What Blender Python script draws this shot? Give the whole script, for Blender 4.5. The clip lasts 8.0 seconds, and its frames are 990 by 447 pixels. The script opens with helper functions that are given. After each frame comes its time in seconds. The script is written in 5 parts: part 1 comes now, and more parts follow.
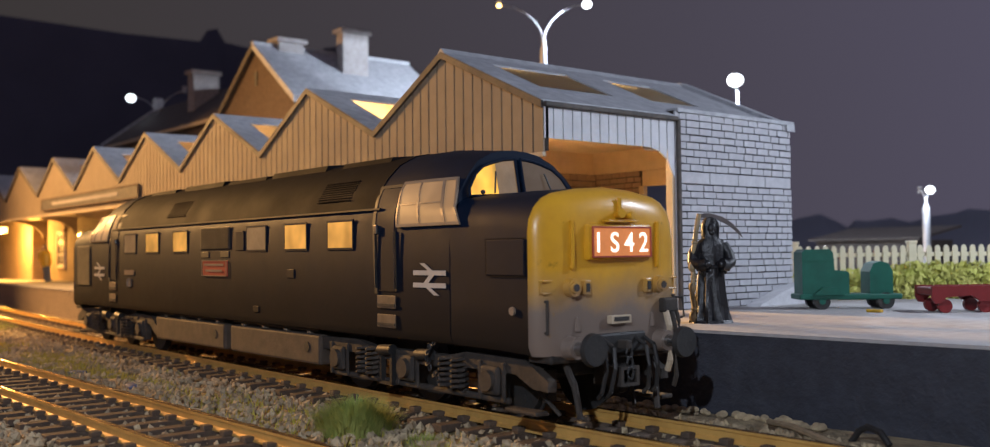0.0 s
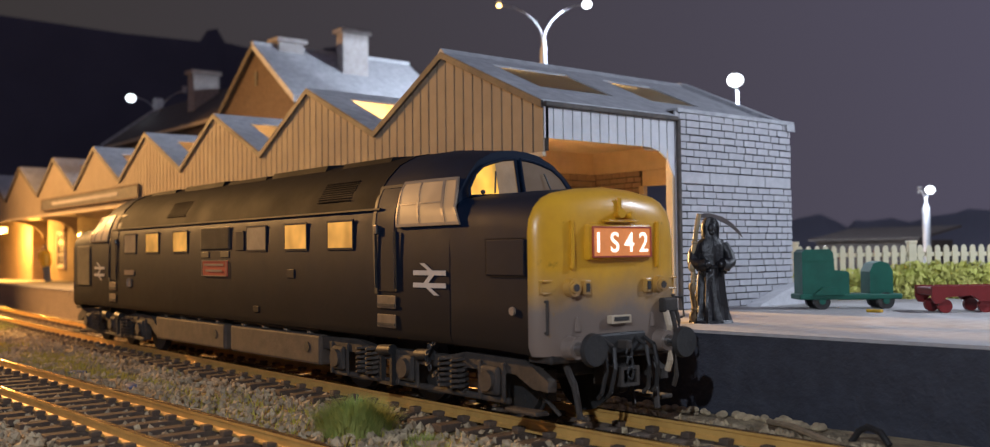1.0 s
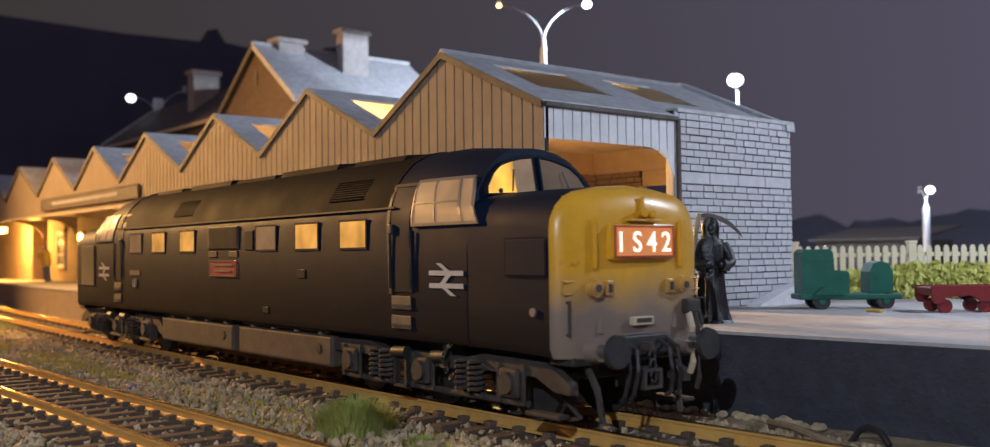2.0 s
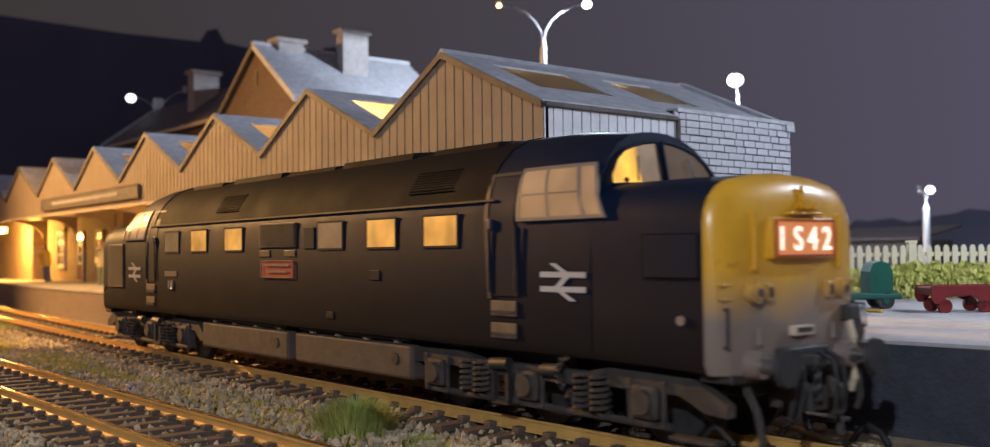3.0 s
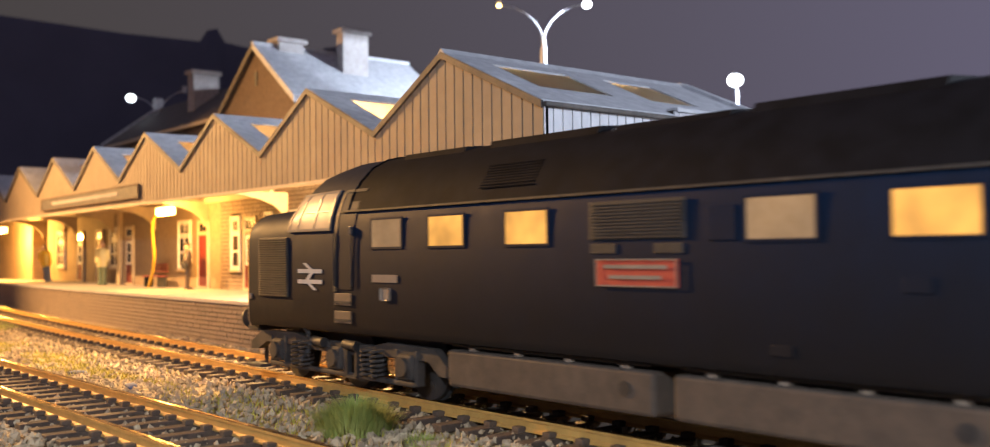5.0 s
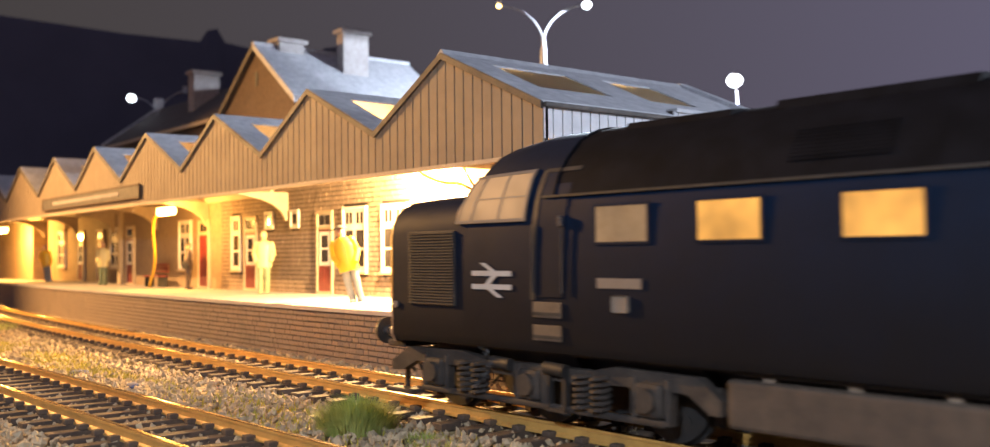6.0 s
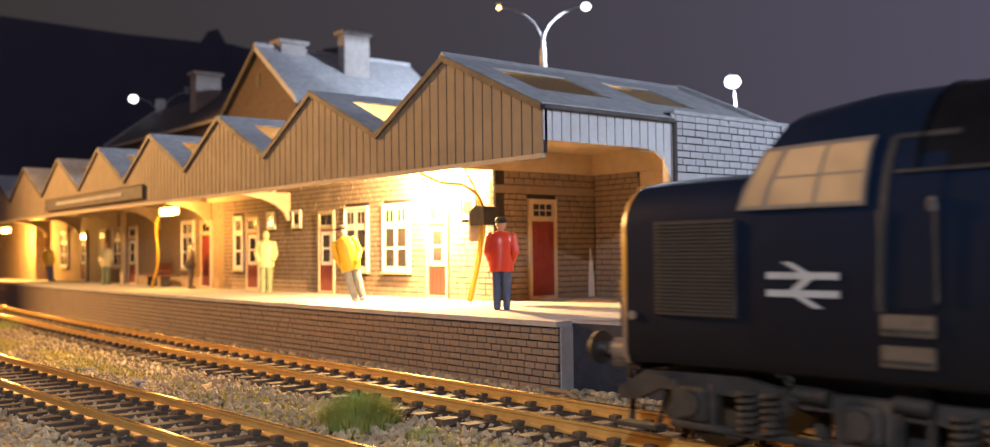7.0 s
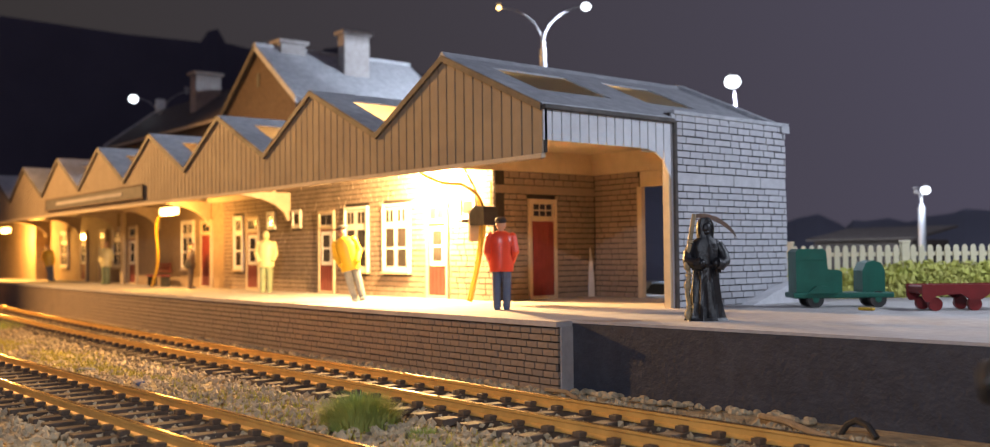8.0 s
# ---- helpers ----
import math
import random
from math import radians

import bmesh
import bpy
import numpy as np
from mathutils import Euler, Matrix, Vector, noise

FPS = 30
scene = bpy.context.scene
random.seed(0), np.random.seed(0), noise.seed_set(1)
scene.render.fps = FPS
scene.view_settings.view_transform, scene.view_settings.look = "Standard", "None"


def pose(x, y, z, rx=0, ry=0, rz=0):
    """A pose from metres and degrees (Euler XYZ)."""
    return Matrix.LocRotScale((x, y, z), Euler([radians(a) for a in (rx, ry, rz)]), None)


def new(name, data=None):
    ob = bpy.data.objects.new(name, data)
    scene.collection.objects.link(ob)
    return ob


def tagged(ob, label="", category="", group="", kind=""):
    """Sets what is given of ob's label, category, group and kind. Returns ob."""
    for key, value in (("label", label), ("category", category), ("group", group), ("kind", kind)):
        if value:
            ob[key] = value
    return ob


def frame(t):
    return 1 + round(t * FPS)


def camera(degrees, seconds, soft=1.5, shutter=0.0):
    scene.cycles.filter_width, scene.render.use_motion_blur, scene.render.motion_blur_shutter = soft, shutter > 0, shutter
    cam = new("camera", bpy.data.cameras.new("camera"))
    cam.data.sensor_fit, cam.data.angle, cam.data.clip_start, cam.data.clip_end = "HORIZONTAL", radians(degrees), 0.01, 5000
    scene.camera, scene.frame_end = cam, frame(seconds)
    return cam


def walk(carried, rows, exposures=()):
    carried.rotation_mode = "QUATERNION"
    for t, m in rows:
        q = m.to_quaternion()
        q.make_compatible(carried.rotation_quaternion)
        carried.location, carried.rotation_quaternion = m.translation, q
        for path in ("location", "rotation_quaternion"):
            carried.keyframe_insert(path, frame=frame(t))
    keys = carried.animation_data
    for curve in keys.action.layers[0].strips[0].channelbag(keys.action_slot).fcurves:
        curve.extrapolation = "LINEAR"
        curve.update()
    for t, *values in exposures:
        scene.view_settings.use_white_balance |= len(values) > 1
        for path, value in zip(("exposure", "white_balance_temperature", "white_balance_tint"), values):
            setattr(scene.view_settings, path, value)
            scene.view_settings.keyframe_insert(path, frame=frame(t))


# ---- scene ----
# A model railway at night, built to 4 mm scale. Lengths below are those of the full-size
# original in metres; K brings them down to the size of the model.
K = 1 / 76.2

cam = camera(52.53, 8.0, soft=1.1, shutter=0.5)
cam.data.dof.use_dof = True
cam.data.dof.focus_distance = 16.5 * K
cam.data.dof.aperture_fstop = 32.0


def eye(back):
    """The camera's pose, drawn back along its line of sight."""
    m = pose(11.055 * K, -9.808 * K, 2.263 * K, 90 + 1.696, 0, 50.587) @ pose(0, 0, 0, 0, 0, -0.636)
    return m @ pose(0, 0, back * K)


walk(cam, [(0, eye(0)), (1.0, eye(0)), (5.0, eye(0)), (5.8, eye(0.05)), (6.1, eye(0.11)), (6.5, eye(0.24)),
           (6.9, eye(0.41)), (7.1, eye(0.43)), (7.5, eye(0.43)), (8.0, eye(0.43))],
     ((0, 0.0), (3.0, 0.05), (3.5, 0.15), (4.0, 0.45), (4.5, 0.6), (5.3, 0.6), (6.0, 0.5), (6.5, 0.15), (7.0, 0.0), (8.0, -0.1)))

# ---- night sky and lamps' powers ----
world = bpy.data.worlds.new("night")
scene.world = world
world.use_nodes = True
nt = world.node_tree
tc, sep = nt.nodes.new("ShaderNodeTexCoord"), nt.nodes.new("ShaderNodeSeparateXYZ")
ramp = nt.nodes.new("ShaderNodeValToRGB")
mapr = nt.nodes.new("ShaderNodeMapRange")
mapr.inputs["From Min"].default_value, mapr.inputs["From Max"].default_value = -1.0, -0.4
nt.links.new(tc.outputs["Generated"], sep.inputs[0])
nt.links.new(sep.outputs["X"], mapr.inputs["Value"])
nt.links.new(mapr.outputs[0], ramp.inputs[0])
ramp.color_ramp.elements[0].color = (0.040, 0.034, 0.031, 1)
ramp.color_ramp.elements[1].color = (0.083, 0.075, 0.112, 1)
nt.links.new(ramp.outputs[0], nt.nodes["Background"].inputs["Color"])
nt.nodes["Background"].inputs["Strength"].default_value = 1.0
WARM, AMBER, COOL = (1.0, 0.60, 0.24), (1.0, 0.46, 0.09), (0.74, 0.83, 1.0)
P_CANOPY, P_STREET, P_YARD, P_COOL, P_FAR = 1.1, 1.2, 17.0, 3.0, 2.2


# ---- materials ----
def noise_node(nt, scale, detail=4.0, rough=0.6, coords="Object"):
    tc, mp, n = nt.nodes.new("ShaderNodeTexCoord"), nt.nodes.new("ShaderNodeMapping"), nt.nodes.new("ShaderNodeTexNoise")
    mp.inputs["Scale"].default_value = (scale / K,) * 3
    n.inputs["Scale"].default_value, n.inputs["Detail"].default_value, n.inputs["Roughness"].default_value = 1.0, detail, rough
    nt.links.new(tc.outputs[coords], mp.inputs[0])
    nt.links.new(mp.outputs[0], n.inputs[0])
    return n.outputs["Fac"]


def mixed(nt, fac, a, b, lo=0.35, hi=0.65):
    """A colour or socket a turning into b as fac goes from lo to hi."""
    mr, mx = nt.nodes.new("ShaderNodeMapRange"), nt.nodes.new("ShaderNodeMix")
    mr.inputs["From Min"].default_value, mr.inputs["From Max"].default_value = lo, hi
    mx.data_type = "RGBA"
    nt.links.new(fac, mr.inputs["Value"])
    nt.links.new(mr.outputs[0], mx.inputs["Factor"])
    for v, i in ((a, 6), (b, 7)):
        if hasattr(v, "is_linked"):
            nt.links.new(v, mx.inputs[i])
        else:
            mx.inputs[i].default_value = (*v, 1)
    return mx.outputs[2]


def mat(name, colour, other=None, stain=None, rough=0.7, metal=0.0, grain=6.0, patch=0.7, bump=0.25, depth=0.02,
        glow=None, strength=0.0, pieces=None, coat=0.0, stain_at=(0.55, 0.75)):
    """A painted, weathered surface: fine grain between two colours, broad stains, fine relief; pieces: a colour range by object."""
    m = bpy.data.materials.new(name)
    m.use_nodes = True
    nt = m.node_tree
    b = nt.nodes["Principled BSDF"]
    b.inputs["Roughness"].default_value, b.inputs["Metallic"].default_value = rough, metal
    b.inputs["Coat Weight"].default_value = coat
    col = mixed(nt, noise_node(nt, grain), colour, other or tuple(c * 0.75 for c in colour))
    if stain:
        col = mixed(nt, noise_node(nt, patch, 5, 0.65), col, stain, *stain_at)
    if pieces:
        oi = nt.nodes.new("ShaderNodeObjectInfo")
        col = mixed(nt, oi.outputs["Random"], col, pieces, 0.0, 1.6)
    nt.links.new(col, b.inputs["Base Color"])
    if bump:
        bn = nt.nodes.new("ShaderNodeBump")
        bn.inputs["Strength"].default_value, bn.inputs["Distance"].default_value = bump, depth * K
        nt.links.new(noise_node(nt, grain * 3, 3), bn.inputs["Height"])
        nt.links.new(bn.outputs[0], b.inputs["Normal"])
        rr = nt.nodes.new("ShaderNodeMapRange")
        rr.inputs["To Min"].default_value, rr.inputs["To Max"].default_value = max(0.05, rough - 0.15), min(1, rough + 0.12)
        nt.links.new(noise_node(nt, patch * 2.3), rr.inputs["Value"])
        nt.links.new(rr.outputs[0], b.inputs["Roughness"])
    if glow:
        b.inputs["Emission Color"].default_value, b.inputs["Emission Strength"].default_value = (*glow, 1), strength
    return m


BALLAST = mat("ballast", (0.46, 0.36, 0.21), (0.23, 0.18, 0.11), (0.44, 0.34, 0.09), 0.9, grain=5, patch=0.35, bump=0.8, depth=0.08)
STONE = mat("ballast_stone", (0.54, 0.42, 0.25), (0.24, 0.19, 0.12), None, 0.85, grain=2.5, bump=0.4)
RAIL = mat("rusty_rail", (0.70, 0.42, 0.12), (0.60, 0.34, 0.09), (0.48, 0.27, 0.08), 0.42, 0.25, grain=4, patch=0.6, bump=0.2)
RAILHEAD = mat("polished_rail_head", (0.62, 0.47, 0.26), (0.48, 0.34, 0.17), None, 0.25, 1.0, grain=3, bump=0.1)
SLEEPER = mat("sleeper", (0.11, 0.075, 0.05), (0.06, 0.042, 0.03), (0.22, 0.17, 0.115), 0.8, grain=7, bump=0.5)
GRASS = mat("grass_tuft", (0.22, 0.30, 0.06), (0.40, 0.42, 0.11), None, 0.8, grain=3, bump=0)
MOSS = mat("moss", (0.50, 0.40, 0.06), (0.34, 0.31, 0.06), None, 0.9, grain=5, bump=0.6)
PLAT_TOP = mat("platform_surface", (0.40, 0.38, 0.37), (0.34, 0.32, 0.31), (0.26, 0.24, 0.22), 0.85, grain=5, patch=0.5, bump=0.3)
BLACKWALL = mat("black_painted_wall", (0.036, 0.039, 0.052), (0.025, 0.027, 0.036), (0.052, 0.055, 0.068), 0.75, grain=4, patch=0.8, bump=0.5, depth=0.05)
BRICK = mat("brown_stone_block", (0.30, 0.225, 0.165), (0.23, 0.17, 0.125), (0.17, 0.13, 0.10), 0.85, grain=5, bump=0.35, pieces=(0.20, 0.16, 0.13))
MORTAR = mat("dark_joint", (0.038, 0.030, 0.025), (0.025, 0.02, 0.017), None, 0.9, grain=8)
WHITEBRICK = mat("pale_grey_stone_block", (0.50, 0.50, 0.52), (0.42, 0.42, 0.44), (0.33, 0.32, 0.34), 0.85, grain=5, patch=0.5, bump=0.35, pieces=(0.40, 0.40, 0.43))
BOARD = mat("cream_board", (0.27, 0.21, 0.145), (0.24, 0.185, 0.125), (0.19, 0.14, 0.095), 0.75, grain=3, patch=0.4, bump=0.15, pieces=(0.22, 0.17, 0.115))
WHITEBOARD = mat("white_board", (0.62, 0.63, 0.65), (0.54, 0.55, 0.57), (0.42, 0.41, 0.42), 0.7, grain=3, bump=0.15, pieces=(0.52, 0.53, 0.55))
CREAM = mat("cream_timber", (0.50, 0.40, 0.28), (0.44, 0.35, 0.24), None, 0.7, grain=3, bump=0.1)
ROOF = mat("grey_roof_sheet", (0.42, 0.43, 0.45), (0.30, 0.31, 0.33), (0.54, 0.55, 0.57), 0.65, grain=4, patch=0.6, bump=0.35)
# darker than the station's stone: the house's weaker light is in this colour
HOUSE = mat("dim_brown_stone", (0.13, 0.085, 0.055), (0.09, 0.06, 0.04), (0.07, 0.05, 0.035), 0.9, grain=5, bump=0.4)
CHIMNEY = mat("grey_render", (0.36, 0.34, 0.33), (0.29, 0.27, 0.26), (0.22, 0.20, 0.19), 0.85, grain=4, bump=0.3)
TAN = mat("tan_render", (0.30, 0.22, 0.14), (0.25, 0.18, 0.115), (0.2, 0.145, 0.09), 0.85, grain=4, patch=0.5, bump=0.3)
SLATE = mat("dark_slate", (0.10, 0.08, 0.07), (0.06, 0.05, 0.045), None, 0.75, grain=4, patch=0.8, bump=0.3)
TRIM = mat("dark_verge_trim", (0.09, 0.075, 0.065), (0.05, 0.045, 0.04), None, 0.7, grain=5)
RED = mat("dark_red_door_paint", (0.21, 0.030, 0.022), (0.16, 0.022, 0.018), None, 0.55, grain=3, bump=0.1)
WHITE = mat("white_paint", (0.75, 0.72, 0.66), (0.66, 0.63, 0.57), None, 0.6, grain=3, bump=0.1)
PANE = mat("dark_pane", (0.06, 0.05, 0.045), (0.04, 0.035, 0.03), None, 0.12, grain=2, bump=0)
BLUEROOF = mat("sooty_roof_paint", (0.007, 0.007, 0.009), (0.004, 0.004, 0.005), None, 0.72, grain=3, patch=0.5, bump=0.15)
BLUEROOF.node_tree.nodes["Principled BSDF"].inputs["Specular IOR Level"].default_value = 0.06
TANKDIRT = mat("brown_tank_dirt", (0.080, 0.056, 0.038), (0.055, 0.040, 0.028), (0.10, 0.072, 0.048), 0.8, grain=4, patch=1.2, bump=0.3)
GRIME = mat("brown_underframe_dirt", (0.050, 0.039, 0.030), (0.022, 0.018, 0.015), (0.085, 0.062, 0.042), 0.8, grain=4, patch=1.5, bump=0.4)
BLACK = mat("black_ironwork", (0.026, 0.024, 0.022), (0.015, 0.015, 0.015), (0.06, 0.048, 0.038), 0.6, grain=4, patch=2, bump=0.3)
STEEL = mat("bare_steel", (0.35, 0.34, 0.33), (0.25, 0.24, 0.23), None, 0.3, 0.9, grain=4, bump=0.1)
LETTER = mat("white_transfer", (0.42, 0.41, 0.39), (0.36, 0.35, 0.33), None, 0.5, grain=3, bump=0)
POLE = mat("galvanised_pole", (0.42, 0.43, 0.45), (0.34, 0.35, 0.37), None, 0.45, 0.5, grain=3, bump=0.1)
GLASS = bpy.data.materials.new("frosted_skylight")
GLASS.use_nodes = True
gnt = GLASS.node_tree
gtl, gmx = gnt.nodes.new("ShaderNodeBsdfTranslucent"), gnt.nodes.new("ShaderNodeMixShader")
gtl.inputs[0].default_value = (1.0, 0.95, 0.85, 1)
gnt.nodes["Principled BSDF"].inputs["Base Color"].default_value = (0.30, 0.22, 0.15, 1)
gnt.nodes["Principled BSDF"].inputs["Roughness"].default_value = 0.18
gmx.inputs[0].default_value = 0.85
gnt.links.new(gnt.nodes["Principled BSDF"].outputs[0], gmx.inputs[1])
gnt.links.new(gtl.outputs[0], gmx.inputs[2])
gnt.links.new(gmx.outputs[0], gnt.nodes["Material Output"].inputs[0])
BULB = mat("warm_bulb", (1, 0.9, 0.7), glow=(1.0, 0.60, 0.18), strength=9, bump=0)
LED = mat("cool_lamp_lens", (1, 1, 1), glow=(0.85, 0.93, 1.0), strength=5, bump=0)


# ---- mesh helpers, in full-size metres ----
def box(bm, x0, x1, y0, y1, z0, z1, bevel=0.0):
    vs = bmesh.ops.create_cube(bm, size=1)["verts"]
    bmesh.ops.transform(bm, matrix=Matrix.LocRotScale(((x0 + x1) / 2, (y0 + y1) / 2, (z0 + z1) / 2), None,
                                                      (abs(x1 - x0), abs(y1 - y0), abs(z1 - z0))), verts=vs)
    if bevel:
        bmesh.ops.bevel(bm, geom=list({e for v in vs for e in v.link_edges}), offset=bevel, segments=2, affect="EDGES", profile=0.5)
    return bm


def rod(bm, a, b, r, r2=None, n=10):
    a, b = Vector(a), Vector(b)
    q = (b - a).to_track_quat("Z", "Y").to_matrix().to_4x4()
    bmesh.ops.create_cone(bm, cap_ends=True, segments=n, radius1=r, radius2=r if r2 is None else r2, depth=(b - a).length,
                          matrix=Matrix.Translation((a + b) / 2) @ q)
    return bm


def ball(bm, c, r, squash=(1, 1, 1), n=10):
    bmesh.ops.create_uvsphere(bm, u_segments=n, v_segments=max(5, n // 2 + 1), radius=1,
                              matrix=Matrix.LocRotScale(c, None, [r * s for s in squash]))
    return bm


def prism(bm, outline, axis, a, b):
    """An outline of 2D points pushed from a to b along an axis: 'x' takes (y, z), 'y' takes (x, z), 'z' takes (x, y)."""
    put = {"x": lambda p, t: (t, p[0], p[1]), "y": lambda p, t: (p[0], t, p[1]), "z": lambda p, t: (p[0], p[1], t)}[axis]
    lo, hi = [bm.verts.new(put(p, a)) for p in outline], [bm.verts.new(put(p, b)) for p in outline]
    n = len(outline)
    faces = [bm.faces.new(lo), bm.faces.new(hi)] + [bm.faces.new((lo[i], lo[(i + 1) % n], hi[(i + 1) % n], hi[i])) for i in range(n)]
    bmesh.ops.recalc_face_normals(bm, faces=faces)
    return bm


def loft(bm, rings, caps=True):
    """A skin through rings of equal length."""
    vs = [[bm.verts.new(p) for p in ring] for ring in rings]
    n = len(vs[0])
    faces = [bm.faces.new((r[i], r[(i + 1) % n], q[(i + 1) % n], q[i])) for r, q in zip(vs, vs[1:]) for i in range(n)]
    if caps:
        faces += [bm.faces.new(vs[0]), bm.faces.new(vs[-1])]
    bmesh.ops.recalc_face_normals(bm, faces=faces)
    return bm


def tube(bm, pts, r, n=6):
    """One continuous round bar along points."""
    rings = []
    for i, p in enumerate(pts):
        d = (Vector(pts[min(i + 1, len(pts) - 1)]) - Vector(pts[max(i - 1, 0)])).normalized()
        q = d.to_track_quat("Z", "Y").to_matrix()
        rings.append([Vector(p) + q @ Vector((r * math.cos(a * 6.2832 / n), r * math.sin(a * 6.2832 / n), 0)) for a in range(n)])
    return loft(bm, rings)


def mesh_of(name, bm, material, smooth=False):
    bmesh.ops.scale(bm, vec=(K, K, K), verts=bm.verts)
    me = bpy.data.meshes.new(name)
    bm.to_mesh(me)
    bm.free()
    me.materials.append(material)
    if smooth:
        me.polygons.foreach_set("use_smooth", [True] * len(me.polygons))
        me.set_sharp_from_angle(angle=radians(38))
    return me


def part(name, bm, material, parent=None, label="", smooth=False):
    ob = new(name, mesh_of(name, bm, material, smooth))
    ob.parent = parent
    if label:
        ob["label"] = label
    return ob


def at(ob, x, y, z, rz=0, rx=0, ry=0):
    ob.matrix_basis = pose(x * K, y * K, z * K, rx, ry, rz)
    return ob


def empty(name, x, y, z, rz=0):
    ob = new(name)
    ob.empty_display_size = 0.01
    return at(ob, x, y, z, rz)


def piece(name, me, parent, x, y, z, rz=0):
    """One more object on a shared mesh."""
    ob = new(name, me)
    ob.parent = parent
    return at(ob, x, y, z, rz)


def B():
    return bmesh.new()


def lamp(name, kind, x, y, z, power, colour, size):
    li = bpy.data.lights.new(name, kind)
    li.energy, li.color = power, colour
    li.shadow_soft_size = size * K
    ob = new(name, li)
    return at(ob, x, y, z)


CURVE = 0.001887


def bend(x):
    """How far the main line curves away from its tangent."""
    return 0.5 * CURVE * x * x


def siding(x):
    return -4.42 + 0.022 * x


# ---- ground and track ----
GZ = -0.30


def ground():
    bm = B()
    rng = random.Random(3)
    xs = [-120, -100] + [-80 + 0.8 * i for i in range(126)] + [30, 40]
    ys = [-30, -20] + [-11 + 0.4 * i for i in range(36)] + [6, 12, 30, 62]
    grid = [[bm.verts.new((x, y, GZ + (rng.uniform(-0.05, 0.05) if -80 < x < 25 and -11 < y < 3 else 0))) for y in ys] for x in xs]
    for a, b in zip(grid, grid[1:]):
        for i in range(len(ys) - 1):
            bm.faces.new((a[i], b[i], b[i + 1], a[i + 1]))
    return tagged(part("ground", bm, BALLAST, None, "", True), "brown ballasted ground of the model layout", "ground", kind="structure")


def sweep(bm, path, profile):
    """A (y, z) profile pushed along a list of plan points."""
    rings = []
    for i, (x, y) in enumerate(path):
        a, b = Vector(path[max(i - 1, 0)]), Vector(path[min(i + 1, len(path) - 1)])
        d = (b - a).normalized()
        rings.append([(x - d.y * u, y + d.x * u, z) for u, z in profile])
    return loft(bm, rings)


def track(name, centre, x0, x1, label):
    tr = tagged(empty(name, 0, 0, 0), label, "railway track", kind="structure")
    xs = [x0 + (x1 - x0) * i / 60 for i in range(61)]
    web = [(-.07, -.19), (.07, -.19), (.07, -.165), (.02, -.14), (.02, -.06), (.038, -.045), (.038, -.012), (-.038, -.012), (-.038, -.045), (-.02, -.06), (-.02, -.14), (-.07, -.165)]
    head = [(-.036, -.012), (.036, -.012), (.036, -.004), (.028, 0), (-.028, 0), (-.036, -.004)]
    for side in (-1, 1):
        path = [(x, centre(x) + side * 0.665) for x in xs]
        rail = part("rail", sweep(B(), path, web), RAIL, tr, "rusty bullhead running rail", True)
        part("rail_head", sweep(B(), path, head), RAILHEAD, rail, "polished rail head")
    me = mesh_of("sleeper", box(B(), -.125, .125, -1.28, 1.28, -.30, -.19, .012), SLEEPER)
    chair = B()
    for s in (-1, 1):
        for t in (-1, 1):
            box(chair, -.075, .075, s * .665 + t * .12 - .07, s * .665 + t * .12 + .07, -.195, -.115, .015)
    cme = mesh_of("chair", chair, SLEEPER)
    n = int((min(x1, 14) - max(x0, -72)) / 0.62)
    for i in range(n):
        x = max(x0, -72) + 0.62 * i
        sl = piece("sleeper", me, tr, x, centre(x), 0, math.degrees((centre(x + .1) - centre(x - .1)) / .2))
        if x > -40:
            piece("chair", cme, sl, 0, 0, 0)
    return tr


def ballast_stones():
    """Loose stones, thickest between the two tracks."""
    rng = random.Random(5)
    bm = B()
    for i in range(24000):
        x = 9 - 46 * rng.random() ** 1.5
        y = rng.uniform(-8.5, 2.1)
        near = min(abs(y - bend(x)), abs(y - siding(x)))
        if near < 1.2 and rng.random() < 0.55:
            continue
        s = rng.uniform(0.026, 0.080) * (1.0 if near > 1.1 else 0.8)
        z = GZ + (0.02 if near > 1.1 else 0.05)
        m = Matrix.LocRotScale((x, y, z + s * .4), Euler([rng.uniform(0, 6.3) for _ in range(3)]), (s * rng.uniform(.7, 1.5), s, s * rng.uniform(.6, 1)))
        vs = [bm.verts.new(m @ Vector(p)) for p in ((1, .2, 0), (-.2, 1, .1), (-1, -.1, 0), (.1, -1, -.1), (0.1, 0, 1), (0, .1, -1))]
        for a, b in ((0, 1), (1, 2), (2, 3), (3, 0)):
            bm.faces.new((vs[a], vs[b], vs[4]))
            bm.faces.new((vs[b], vs[a], vs[5]))
    return tagged(part("ballast_stones", bm, STONE), "loose brown and grey ballast stones", "ballast", kind="stuff")


